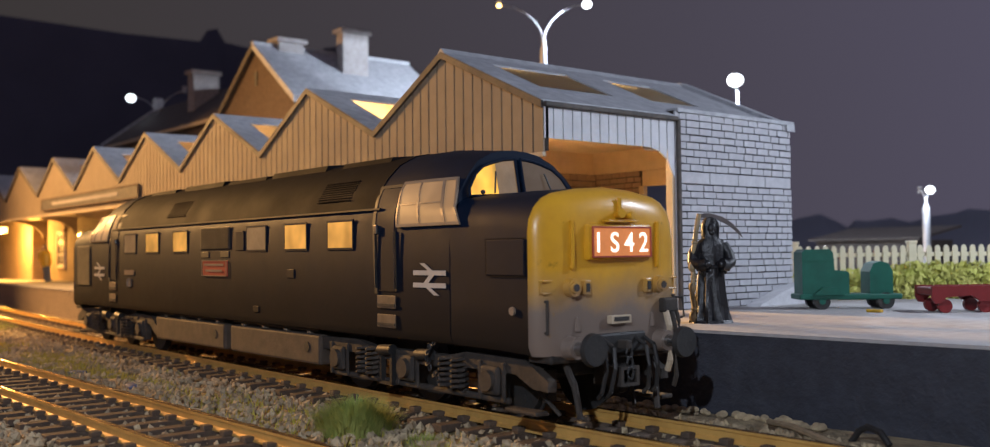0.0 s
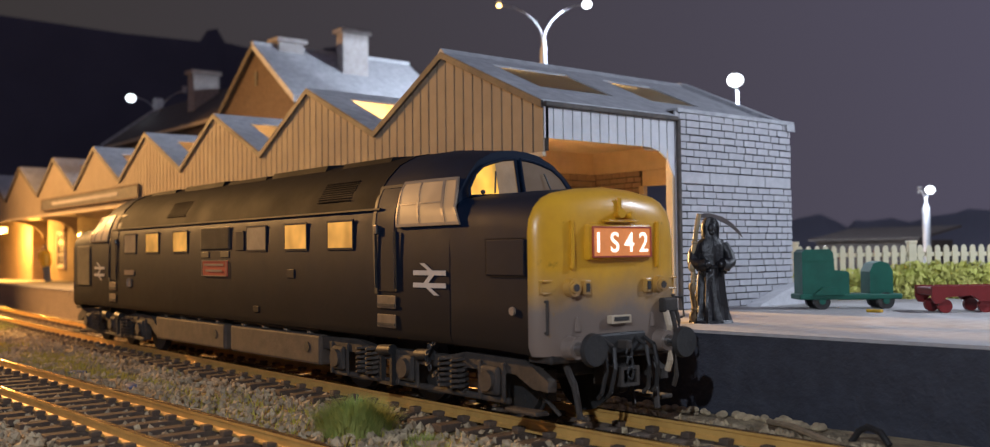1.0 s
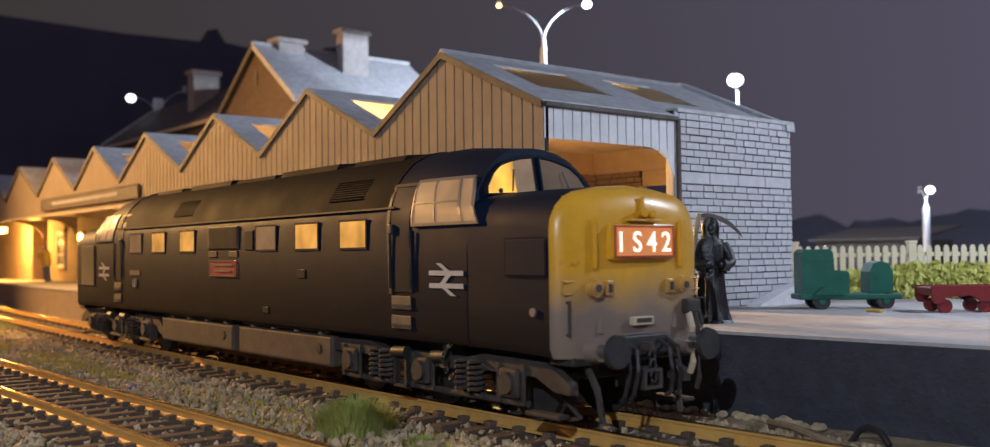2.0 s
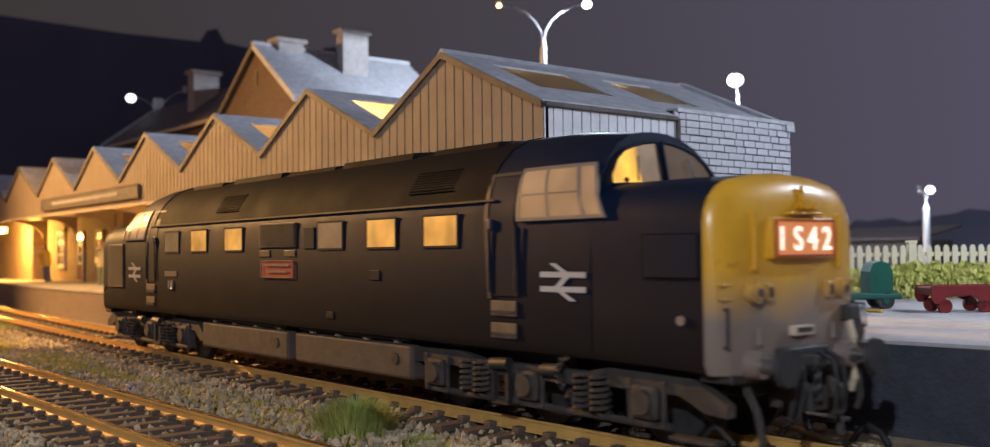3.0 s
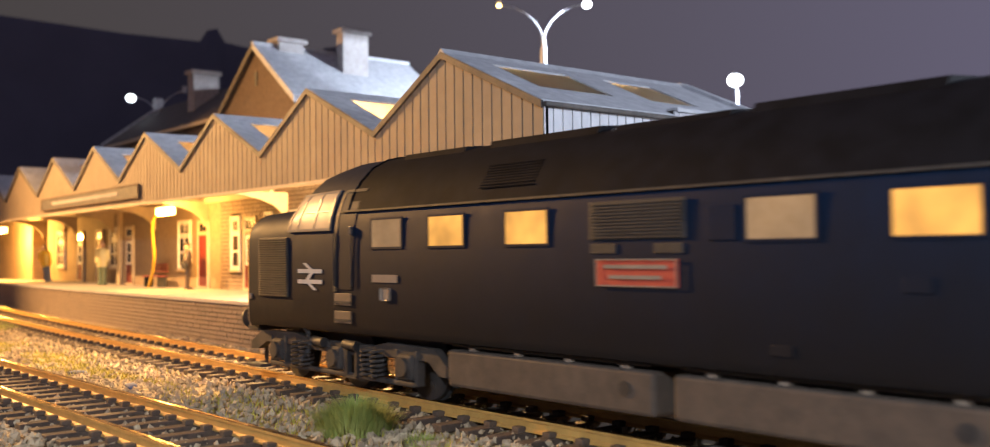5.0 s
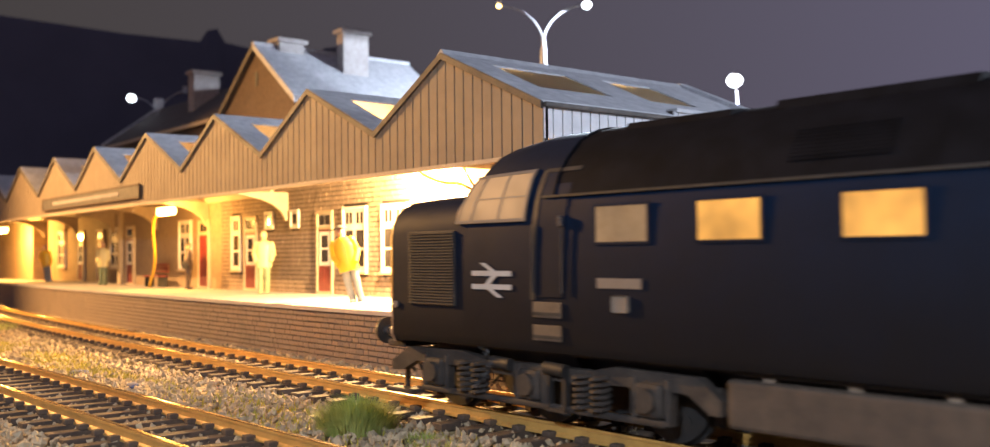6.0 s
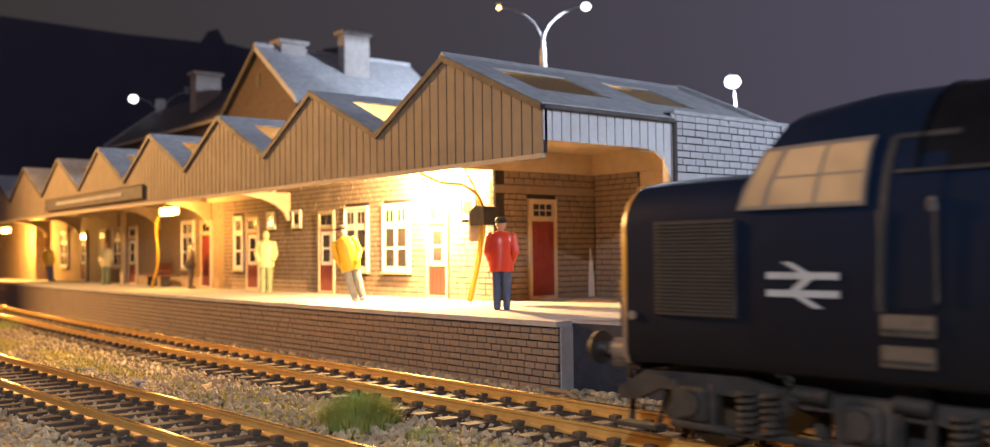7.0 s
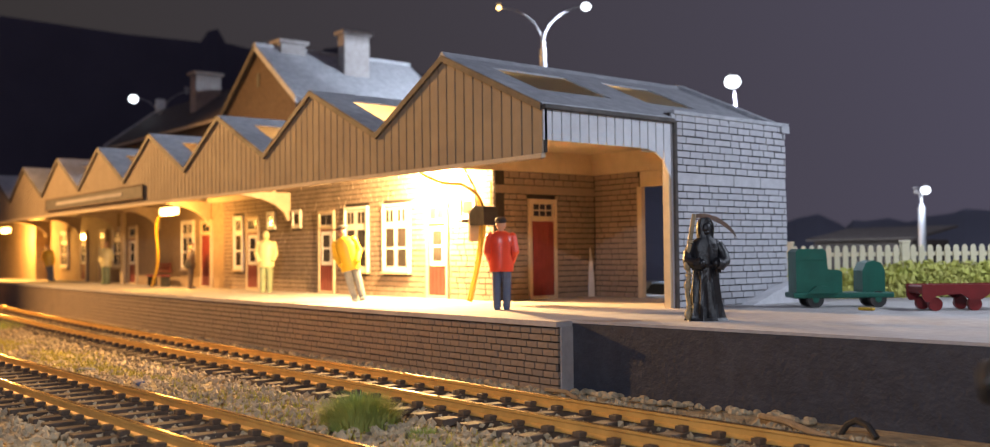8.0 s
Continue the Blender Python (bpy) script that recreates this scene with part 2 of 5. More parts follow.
def grass_tuft(x, y, r, h, n, seed, label):
    rng = random.Random(seed)
    bm = B()
    for i in range(n):
        a, d = rng.uniform(0, 6.283), r * rng.random() ** 0.7
        bx, by = d * math.cos(a), d * math.sin(a)
        lean = Vector((math.cos(a), math.sin(a), 0)) * rng.uniform(0.1, 0.55) * h
        hh = h * rng.uniform(0.6, 1.1) * (1 - 0.45 * (d / r) ** 2)
        w = Vector((-math.sin(a), math.cos(a), 0)) * rng.uniform(.0035, .007)
        p0, p1, p2 = Vector((bx, by, 0)), Vector((bx, by, hh * .6)) + lean * .35, Vector((bx, by, hh)) + lean
        v = [bm.verts.new(p) for p in (p0 - w, p0 + w, p1 + w * .7, p1 - w * .7, p2)]
        bm.faces.new(v[:4])
        bm.faces.new((v[3], v[2], v[4]))
    ob = part("grass_tuft", bm, GRASS)
    return tagged(at(ob, x, y, GZ), label, "grass", "grass tufts")


# ---- platform ----
def edge(x):
    return 2.28 + 0.7 * bend(x)


def platform():
    pl = tagged(empty("platform", 0, 0, 0), "stone-faced station platform with a pale coping", "platform", kind="structure")
    xs = [-1.95 - 2.2 * i for i in range(37)]
    deck = [(x, edge(x)) for x in xs]
    bm = B()
    prism(bm, [(x, y + 0.0) for x, y in deck] + [(xs[-1], 12), (-6, 12), (-6, 40), (-1.95, 40)], "z", 0.90, 1.0)
    part("deck", bm, PLAT_TOP, pl, "pale grey platform surface")
    bm = B()
    prism(bm, [(x, y + 0.12) for x, y in deck] + [(xs[-1], 11.9), (-6.1, 11.9), (-6.1, 39), (-1.99, 39)], "z", GZ, 0.90)
    part("core", bm, MORTAR, pl, "dark joints of the platform wall")
    return pl


def platform_extension():
    pe = tagged(empty("platform_extension", 0, 0, 0), "black-painted platform end wall with a pale top", "platform", kind="structure")
    bm = prism(B(), [(-1.93, 2.66), (30, 5.14), (30, 40), (-1.93, 40)], "z", GZ, 0.955)
    part("wall", bm, BLACKWALL, pe, "black textured wall with a hairline crack")
    part("deck", prism(B(), [(-1.93, 2.65), (30, 5.13), (30, 40), (-1.93, 40)], "z", 0.96, 1.01), PLAT_TOP, pe, "pale grey platform surface")
    return pe


# ---- station building ----
VAL, APEX, FY, RY = 5.13, 6.58, 3.06, 10.9
RIGHT = -3.1
VALLEYS = (RIGHT, -9.05, -14.98, -20.75, -26.50, -31.90, -37.30, -42.90, -48.70, -54.50, -60.30, -66.10)
LEAN = 0.26  # each ridge stands a little off the middle of its bay


def canopy():
    st = tagged(empty("station_canopy", 0, 0, 0), "ridge-and-furrow platform canopy with cream boarded gables", "canopy", kind="structure")
    for i in range(11):
        x1, x0 = VALLEYS[i], VALLEYS[i + 1]
        xm, w = (x0 + x1) / 2 - LEAN, (x1 - x0) / 19
        backing = prism(B(), [(x0, 4.22), (x1, 4.22), (x1, VAL - .03), (xm, APEX - .03), (x0, VAL - .03)], "y", FY + .05, FY + .12)
        gable = part("gable", backing, MORTAR, st, "dark backing of a boarded gable")
        for j in range(19):
            a, b = x0 + j * w + .022, x0 + (j + 1) * w - .022
            top = lambda x: VAL + (APEX - VAL) * ((x - x0) / (xm - x0) if x < xm else (x1 - x) / (x1 - xm)) - .02
            ol = [(a, 4.2), (b, 4.2), (b, top(b))] + ([(xm, top(xm))] if a < xm < b else []) + [(a, top(a))]
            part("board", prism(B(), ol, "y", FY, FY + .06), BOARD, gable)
        for xa, xb, left in ((x0, xm, True), (xm, x1, False)):
            slope(st, xa, xb, left, i)
        # verge along both edges of the gable
        bm = B()
        for xe in (x0, x1):
            prism(bm, [(xm, APEX + .05), (xe, VAL + .05), (xe, VAL - .10), (xm, APEX - .10)], "y", FY - .07, FY - .005)
        part("verge", bm, TRIM, gable, "dark timber verge")
    part("fascia", box(B(), VALLEYS[-1], RIGHT - .02, FY - .03, FY + .08, 4.10, 4.195, .015), CREAM, st, "cream bottom rail under the boards")
    return st


def slope(st, xa, xb, left, i):
    """One roof slope with a glazed opening in it."""
    za, zb = (VAL, APEX) if left else (APEX, VAL)
    f = lambda x, t: za + (zb - za) * (x - xa) / (xb - xa) + t
    u = lambda q: xa + (xb - xa) * q
    if left:
        spans = [(0.0, 1.0, FY - .04, RY)]
    else:
        lo, hi = (0.20, 0.68)
        spans = [(0, lo, FY - .04, RY), (hi, 1, FY - .04, RY), (lo, hi, FY - .04, FY + .85), (lo, hi, 6.1, 7.3), (lo, hi, 9.0, RY)]
    bm = B()
    for q0, q1, y0, y1 in spans:
        prism(bm, [(u(q0), f(u(q0), 0)), (u(q1), f(u(q1), 0)), (u(q1), f(u(q1), .07)), (u(q0), f(u(q0), .07))], "y", y0, y1)
    rf = part("roof_slope", bm, ROOF, st, "grey felted roof slope")
    if not left:
        for y0, y1 in ((FY + .85, 6.1), (7.3, 9.0)):
            g = part("skylight", prism(B(), [(u(lo), f(u(lo), .02)), (u(hi), f(u(hi), .02)), (u(hi), f(u(hi), .03)), (u(lo), f(u(lo), .03))], "y", y0, y1), GLASS, rf, "frosted skylight pane")


def lean_walls():
    sb = tagged(empty("station_building", 0, 0, 0), "brown stone station building with red doors and white windows", "building", kind="structure")
    part("front_wall", box(B(), -25.4, -8.82, 6.55, 6.85, 1.0, 5.1), MORTAR, sb, "stone front wall")
    part("far_wall", box(B(), -68, -36.4, 7.2, 7.5, 1.0, 5.1), TAN, sb, "tan rendered wall set back from the platform")
    part("pier", box(B(), -36.6, -36.2, 6.35, 6.85, 1.0, 4.6, .02), CREAM, sb, "pale stone pier")
    part("waiting_room", box(B(), -66, -51.0, 6.4, 7.19, 1.0, 4.7), TAN, sb, "tan rendered waiting room front")
    part("end_wall", box(B(), -9.12, -8.87, 6.85, 10.2, 1.0, 5.3), MORTAR, sb, "stone end wall")
    part("recess_wall", box(B(), -9.1, -7.10, 10.22, 10.30, 1.0, 5.3), MORTAR, sb, "stone wall at the back of the recess")
    part("lintel", box(B(), -7.10, RIGHT - .3, 10.22, 10.30, 4.0, 5.3), CREAM, sb, "cream lintel over the passage")
    part("back_wall", box(B(), -68, -9.12, 10.3, 10.6, 1.0, 5.2), MORTAR, sb, "back wall")
    part("wing_wall", box(B(), RIGHT - .22, RIGHT - .03, 6.85, 11.1, 1.0, 5.30), MORTAR, sb, "joints of the pale side wall")
    return sb




# ---- locomotive: origin at rail level amidships, leading nose to +x ----
def dirty(name, colour, other, dirt, z0, z1, rough=0.5, coat=0.0, gloss=0.5):
    """Paint whose foot is caked with brake dust up to about z1, with a ragged upper edge."""
    m = mat(name, colour, other, None, rough, grain=2.5, bump=0.08, coat=coat)
    nt = m.node_tree
    b = nt.nodes["Principled BSDF"]
    b.inputs["Specular IOR Level"].default_value = gloss
    old = b.inputs["Base Color"].links[0].from_socket
    tc, sx, ad, mu = (nt.nodes.new(k) for k in ("ShaderNodeTexCoord", "ShaderNodeSeparateXYZ", "ShaderNodeMath", "ShaderNodeMath"))
    nt.links.new(tc.outputs["Object"], sx.inputs[0])
    mu.operation, mu.inputs[1].default_value = "MULTIPLY", 1 / K
    nt.links.new(sx.outputs["Z"], mu.inputs[0])
    nt.links.new(mu.outputs[0], ad.inputs[0])
    nn = nt.nodes.new("ShaderNodeMath")
    nn.operation, nn.inputs[1].default_value = "MULTIPLY", 0.5
    nt.links.new(noise_node(nt, 1.6, 5), nn.inputs[0])
    nt.links.new(nn.outputs[0], ad.inputs[1])
    col = mixed(nt, ad.outputs[0], dirt, old, z0 + .25, z1 + .25)
    scuff = mixed(nt, noise_node(nt, 3.5, 6, 0.75), col, tuple(c * .45 for c in colour), 0.62, 0.74)
    nt.links.new(scuff, b.inputs["Base Color"])
    return m


BLUE = dirty("weathered_dark_blue_paint", (0.002, 0.009, 0.026), (0.0016, 0.0075, 0.021), (0.012, 0.0095, 0.0072), 0.7, 2.9, 0.6, 0, 0.12)
YELLOW = dirty("warning_yellow_paint", (0.68, 0.35, 0.02), (0.60, 0.30, 0.018), (0.19, 0.145, 0.115), 1.45, 2.05, 0.35, 0.2)
LIT = mat("lit_frosted_window", (0.10, 0.06, 0.03), glow=(1.0, 0.46, 0.09), strength=0.62, rough=0.3, bump=0)
DIM = mat("dim_frosted_window", (0.16, 0.12, 0.08), glow=(1.0, 0.55, 0.22), strength=0.16, rough=0.25, bump=0)
CABLIT = mat("cab_side_glazing", (0.15, 0.10, 0.065), (0.12, 0.08, 0.05), rough=0.35, glow=(1.0, 0.56, 0.26), strength=0.20, grain=1.2, bump=0)
CABHOT = mat("cab_lamp_glow", (0.16, 0.12, 0.06), glow=(1.0, 0.50, 0.06), strength=1.6, rough=0.1, bump=0)
CABDARK = mat("cab_pane", (0.12, 0.095, 0.075), (0.08, 0.065, 0.05), rough=0.08, glow=(1.0, 0.6, 0.3), strength=0.05, grain=1.5, bump=0)
BLIND = mat("headcode_blind", (0.45, 0.16, 0.05), glow=(1.0, 0.30, 0.07), strength=0.42, bump=0)
DIGIT = mat("headcode_digit", (1, 0.95, 0.85), glow=(1.0, 0.90, 0.72), strength=1.15, bump=0)
NAMEPLATE = mat("red_nameplate", (0.42, 0.07, 0.035), (0.36, 0.05, 0.03), None, 0.4, grain=3, bump=0)
GRILLE = mat("grimy_grille_slats", (0.05, 0.04, 0.03), (0.035, 0.028, 0.022), None, 0.6, grain=4, bump=0.1)
STEPTAN = mat("worn_step_paint", (0.15, 0.105, 0.068), (0.10, 0.07, 0.045), None, 0.6, grain=5, bump=0.2)
FRAMEALU = mat("window_frame_cream", (0.30, 0.24, 0.18), (0.25, 0.2, 0.15), None, 0.35, 0.3, grain=3, bump=0)


def glow_fall(m, scale, lo, hi):
    """Uneven light behind a frosted pane."""
    nt = m.node_tree
    b = nt.nodes["Principled BSDF"]
    mr = nt.nodes.new("ShaderNodeMapRange")
    mr.inputs["From Min"].default_value, mr.inputs["From Max"].default_value = 0.3, 0.7
    mr.inputs["To Min"].default_value, mr.inputs["To Max"].default_value = lo, hi
    nt.links.new(noise_node(nt, scale, 2), mr.inputs["Value"])
    nt.links.new(mr.outputs[0], b.inputs["Emission Strength"])


for m in (CABLIT, LIT, DIM):
    m.node_tree.nodes["Principled BSDF"].inputs["Specular IOR Level"].default_value = 0.12
glow_fall(LIT, 1.5, 0.38, 1.0)
glow_fall(DIM, 1.1, 0.10, 0.22)
glow_fall(CABLIT, 1.0, 0.16, 0.38)
glow_fall(CABHOT, 1.3, 0.5, 2.6)


def arch(w=1.34, base=1.0, cant=2.95, top=3.9):
    """The body's cross-section (y, z), from one foot over the roof to the other."""
    half = [(w - .05, base), (w, base + .12), (w, 2.2), (w - .01, 2.75), (w - .05, cant), (w - .14, cant + .26), (w - .30, cant + .50), (w - .53, top - .22), (w - .83, top - .07), (w - 1.08, top - .015)]
    return [(-y, z) for y, z in half] + [(0, top)] + [(y, z) for y, z in reversed(half)]


def nose_ring(x, w, base, top, r):
    """A nose cross-section with rounded shoulders of radius r, of as many points as arch()."""
    pts = [(w - .05, base), (w, base + .12), (w, 1.6), (w, min(2.2, top - r - .25)), (w, top - r - .09)]
    crown = .09  # the top is slightly domed
    pts += [(w - r + r * math.cos(a), top - crown - r + r * math.sin(a)) for a in (.3, .65, 1.0, 1.35)] + [((w - r) * .6, top - .03)]
    return [(x, -y, z) for y, z in pts] + [(x, 0, top)] + [(x, y, z) for y, z in reversed(pts)]


def surface(x, z):
    """Half the body's width at x and height z."""
    half = [p for p in arch() if p[0] > 0]
    half.sort(key=lambda p: p[1])
    y = half[-1][0]
    for (ya, za), (yb, zb) in zip(half, half[1:]):
        if za <= z <= zb:
            y = ya + (yb - ya) * (z - za) / max(zb - za, 1e-6)
            break
    q, k = max(0, min(1, (abs(x) - 7.0) / 1.24)), max(0, min(1, (z - 2.9) / .35))
    return y * (1 - .10 * k * q * q) + .012


def skin(e, s, corners, o0, o1, nx=6, nz=6, shift=0.0):
    """A curved sheet between four corners (x, z) on the body's surface, from o0 to o1 off it; e, s: which end and side."""
    bm = B()
    (xa, za), (xb, zb), (xc, zc), (xd, zd) = corners
    rows = []
    for o in (o0, o1):
        grid = []
        for i in range(nx + 1):
            u = i / nx
            col = []
            for j in range(nz + 1):
                v = j / nz
                x = (xa * (1 - u) + xb * u) * (1 - v) + (xd * (1 - u) + xc * u) * v
                z = (za * (1 - u) + zb * u) * (1 - v) + (zd * (1 - u) + zc * u) * v
                col.append(bm.verts.new((e * x - (shift if e < 0 else 0), s * (surface(x, z) + o), z)))
            grid.append(col)
        rows.append(grid)
    fs = []
    for g in rows:
        for i in range(nx):
            for j in range(nz):
                fs.append(bm.faces.new((g[i][j], g[i + 1][j], g[i + 1][j + 1], g[i][j + 1])))
    p, q = rows
    for i in range(nx):
        for j in (0, nz):
            fs.append(bm.faces.new((p[i][j], p[i + 1][j], q[i + 1][j], q[i][j])))
    for j in range(nz):
        for i in (0, nx):
            fs.append(bm.faces.new((p[i][j], p[i][j + 1], q[i][j + 1], q[i][j])))
    bmesh.ops.recalc_face_normals(bm, faces=fs)
    return bm


def loco_body(lo):
    def section(x):
        # the cab's upper part draws in towards the windscreens
        q = max(0, min(1, (abs(x) - 7.0) / (1.24 if x > 0 else 1.0)))
        ring = []
        for y, z in arch():
            k = max(0, min(1, (z - 2.9) / .35))
            ring.append((x - math.copysign(.16 * max(0, (z - 3.1) / .8) * q, x), y * (1 - .10 * k * q * q), z - .10 * k * q * max(0, (z - 3.2) / .7)))
        return ring
    body = part("body", loft(B(), [section(x) for x in (-8.0, -7.75, -7.4, -7, -3, 3, 7, 7.5, 7.9, 8.24)]), BLUE, lo, "dark blue body sides with brown dirt along the foot", True)
    for s in (1, -1):
        f = lambda ring: [(s * x, y, z) for x, y, z in ring]
        back = 0 if s > 0 else .20  # the trailing nose is a little shorter
        part("nose", loft(B(), [f(nose_ring(7.9, 1.335, 1.0, 3.15, .42)), f(nose_ring(9.2, 1.335, .98, 3.15, .46)), f(nose_ring(9.935 - back, 1.333, .95, 3.14, .52))]), BLUE, lo, "dark blue nose", True)
        rings = [nose_ring(9.93 - back, 1.336, .94, 3.143, .52)]
        for k in (0, 18, 36, 54, 72, 90):  # rounded into a face that bows forward in plan
            sk, ck = math.sin(radians(k)), 1 - math.cos(radians(k))
            ring = nose_ring(9.94 + .17 * sk - back, 1.335 - .34 * ck, .94, 3.14 - .34 * ck, .52 + .08 * ck)
            rings.append([(x + .11 * (1 - (y / 1.35) ** 2) * sk, y, z) for x, y, z in ring])
        part("nose_end", loft(B(), [f(r) for r in rings]), YELLOW, lo, "yellow warning panel, dirty towards the foot", True)
    # sooty roof: raised ridge, ribs and hatches
    outer = [(y * 1.006, z + .012) for y, z in arch() if z > 2.94]
    inner = [(y * .97, z - .03) for y, z in reversed(arch()) if z > 2.94]
    part("roof", loft(B(), [[(x, y, z) for y, z in outer + inner] for x in (-6.2, 0, 6.2)]), BLUEROOF, lo, "sooty black roof", True)
    for x0, x1, h in ((-5.6, -4.0, .0), (-3.4, -1.2, .02), (1.2, 3.4, .02), (4.0, 5.6, .0), (-.9, .9, -.01)):
        part("roof_hatch", prism(B(), [(-.62, 3.78), (.62, 3.78), (.56, 3.88 + h), (0, 3.93 + h), (-.56, 3.88 + h)], "x", x0, x1), BLUEROOF, lo)
    for x in (-2.3, 4.8):
        for s in (-1, 1):
            bm = B()
            for k in range(9):
                rod(bm, (x - .55, s * (1.245 - k * .025), 3.16 + k * .04), (x + .55, s * (1.245 - k * .025), 3.16 + k * .04), .012, n=5)
            part("louvre", bm, BLUEROOF, lo)
    for s in (-1, 1):
        part("gutter_strip", box(B(), -6.4, 6.4, s * 1.318 - .015, s * 1.318 + .015, 2.955, 2.985), BLACK, lo)
        for xb in (-6.2, 6.2):
            bm = B()
            for (ya, za), (yb, zb) in zip(outer, outer[1:]):
                rod(bm, (xb, ya, za), (xb, yb, zb), .02, n=6)
            part("roof_rib", bm, BLUEROOF, lo)
            break
    return body


def pane_frame(lo, s, x0, x1, z0, z1, material, name="window", label=""):
    y = s * 1.345
    w = part(name, box(B(), x0, x1, y - .010, y + .004, z0, z1) if s > 0 else box(B(), x0, x1, y - .004, y + .010, z0, z1), material, lo, label)
    bm = B()
    t = .035
    for a, b, c, d in ((x0 - t, x1 + t, z0 - t, z0), (x0 - t, x1 + t, z1, z1 + t), (x0 - t, x0, z0, z1), (x1, x1 + t, z0, z1)):
        box(bm, a, b, y - .009, y + .009, c, d)
    part("frame", bm, FRAMEALU if material is CABLIT else BLUE, w)
    return w


def loco_sides(lo):
    for s in (-1, 1):
        for i, x0 in enumerate((4.79, 3.22, 1.63, -2.19, -3.91, -5.43)):
            pane_frame(lo, s, x0, x0 + .80, 2.38, 2.80, DIM if i in (2, 5) else LIT, label="warmly lit square side window" if i not in (2, 5) else "dim side window")
        y = s * 1.345
        grille = part("grille", box(B(), -.64, .84, y - .01, y + .01, 2.40, 2.86, .01), BLACK, lo, "black louvred air grille")
        bm = B()
        for k in range(11):
            box(bm, -.60, .80, y + s * .005, y + s * .03, 2.425 + k * .039, 2.44 + k * .039)
        part("slats", bm, BLACK, grille)
        for x0 in (-.62, .38):
            part("small_grille", box(B(), x0, x0 + .42, y - .01, y + .02, 2.24, 2.36, .008), BLACK, lo)
        plate = part("nameplate", box(B(), -.52, .72, y - .005, y + .025, 1.86, 2.18, .006), NAMEPLATE, lo, "red nameplate with raised lettering too small to read")
        bm = B()
        for z, a, b in ((2.09, -.38, .58), (1.97, -.30, .50)):
            box(bm, a, b, y + s * .025, y + s * .034, z - .022, z + .022)
        for a, b, c, d in ((-.52, .72, 1.86, 1.875), (-.52, .72, 2.165, 2.18), (-.52, -.505, 1.875, 2.165), (.705, .72, 1.875, 2.165)):
            box(bm, a, b, y + s * .025, y + s * .034, c, d)
        part("lettering", bm, FRAMEALU, plate)
        for x0, z0, w, h in ((3.3, 1.86, .28, .16), (1.14, 2.37, .36, .38), (1.9, 1.2, .25, .12)):
            part("hatch", box(B(), x0, x0 + w, y - .012, y + .012, z0, z0 + h, .01), BLUE, lo)
        for e in (-1, 1):  # at either cab
            X = lambda a, b: (a, b) if e > 0 else (-b + .33, -a + .33)  # the trailing cab's door stands further in
            gap = (6.29, 6.37, 6.25, 6.17) if e > 0 else (6.84, 6.92, 6.84, 6.76)
            # flush door with jambs and rails; a black strip paints the doorway's shadow
            door = part("cab_door", skin(e, s, [(6.36, 1.70), (6.90, 1.70), (6.78, 3.30), (6.24, 3.30)], -.02, .004, 2, 8, -.33), BLUE, lo, "flush dark blue cab door", True)
            part("door_recess", skin(e, s, [(gap[0], 1.66), (gap[1], 1.66), (gap[2], 3.32), (gap[3], 3.32)], -.02, .012, 1, 8, -.33), BLACK, lo, "black strip painted as the shadow gap of the doorway")
            part("door_head", skin(e, s, [(6.17, 3.29), (6.80, 3.29), (6.79, 3.34), (6.17, 3.34)], -.02, .014, 3, 1, -.33), BLACK, lo)
            part("door_edge", skin(e, s, [(6.885, 1.70), (6.90, 1.70), (6.86, 2.62), (6.845, 2.62)], -.02, .010, 1, 6, -.33), BLACK, lo)
            for xr in (6.33, 6.87):
                part("handrail", rod(B(), (X(xr, xr)[0], y + s * .03, 1.75), (X(xr, xr)[0], y + s * .03, 2.62), .011, n=6), BLACK, lo)
            part("lamp_bracket", box(B(), *X(6.31, 6.39), y, y + s * .05, 2.58, 2.72, .01), STEEL, lo, "bright door handle plate")
            for z in (1.44, 1.15):
                st = part("step", box(B(), *X(6.36, 6.88), y - .01, y + s * .02, z, z + .20, .01), STEPTAN, lo, "worn tan step recess")
                part("tread", box(B(), *X(6.38, 6.86), y, y + s * .035, z + .03, z + .07), GRIME, st)
            # cab side window with mullions, following the curve of the cab
            edge_l, edge_r = (((6.95, 2.70), (6.86, 3.34)), ((8.46, 2.70), (8.06, 3.34))) if e > 0 else (((6.72, 2.70), (6.70, 3.32)), ((8.08, 2.70), (7.90, 3.30)))
            along = lambda q, v: tuple(q[0][k] * (1 - v) + q[1][k] * v for k in (0, 1))
            at_u = lambda u, v: tuple(along(edge_l, v)[k] * (1 - u) + along(edge_r, v)[k] * u for k in (0, 1))
            quad = lambda u0, u1, v0, v1: [at_u(u0, v0), at_u(u1, v0), at_u(u1, v1), at_u(u0, v1)]
            cw = part("cab_window", skin(e, s, quad(0, .80, 0, 1), -.01, .016, 6, 6, 0), CABLIT, lo, "large curved cab side window, softly lit", True)
            part("quarter_pane", skin(e, s, quad(.80, 1, 0, 1), -.01, .016, 3, 6, 0), CABLIT, cw, "", True)
            for u0, u1, v0, v1 in ((-.03, 1.03, -.05, .02), (-.03, 1.03, .98, 1.05), (-.03, .0, 0, 1), (1.0, 1.03, 0, 1), (.36, .385, 0, 1), (.78, .82, 0, 1), (0, .78, .47, .50)):
                part("glazing_bar", skin(e, s, quad(u0, u1, v0, v1), .0, .03, 6, 6, 0), FRAMEALU, cw)
            # double-arrow mark, as plain bars
            bm = B()
            cx = 7.76 if e > 0 else -7.38
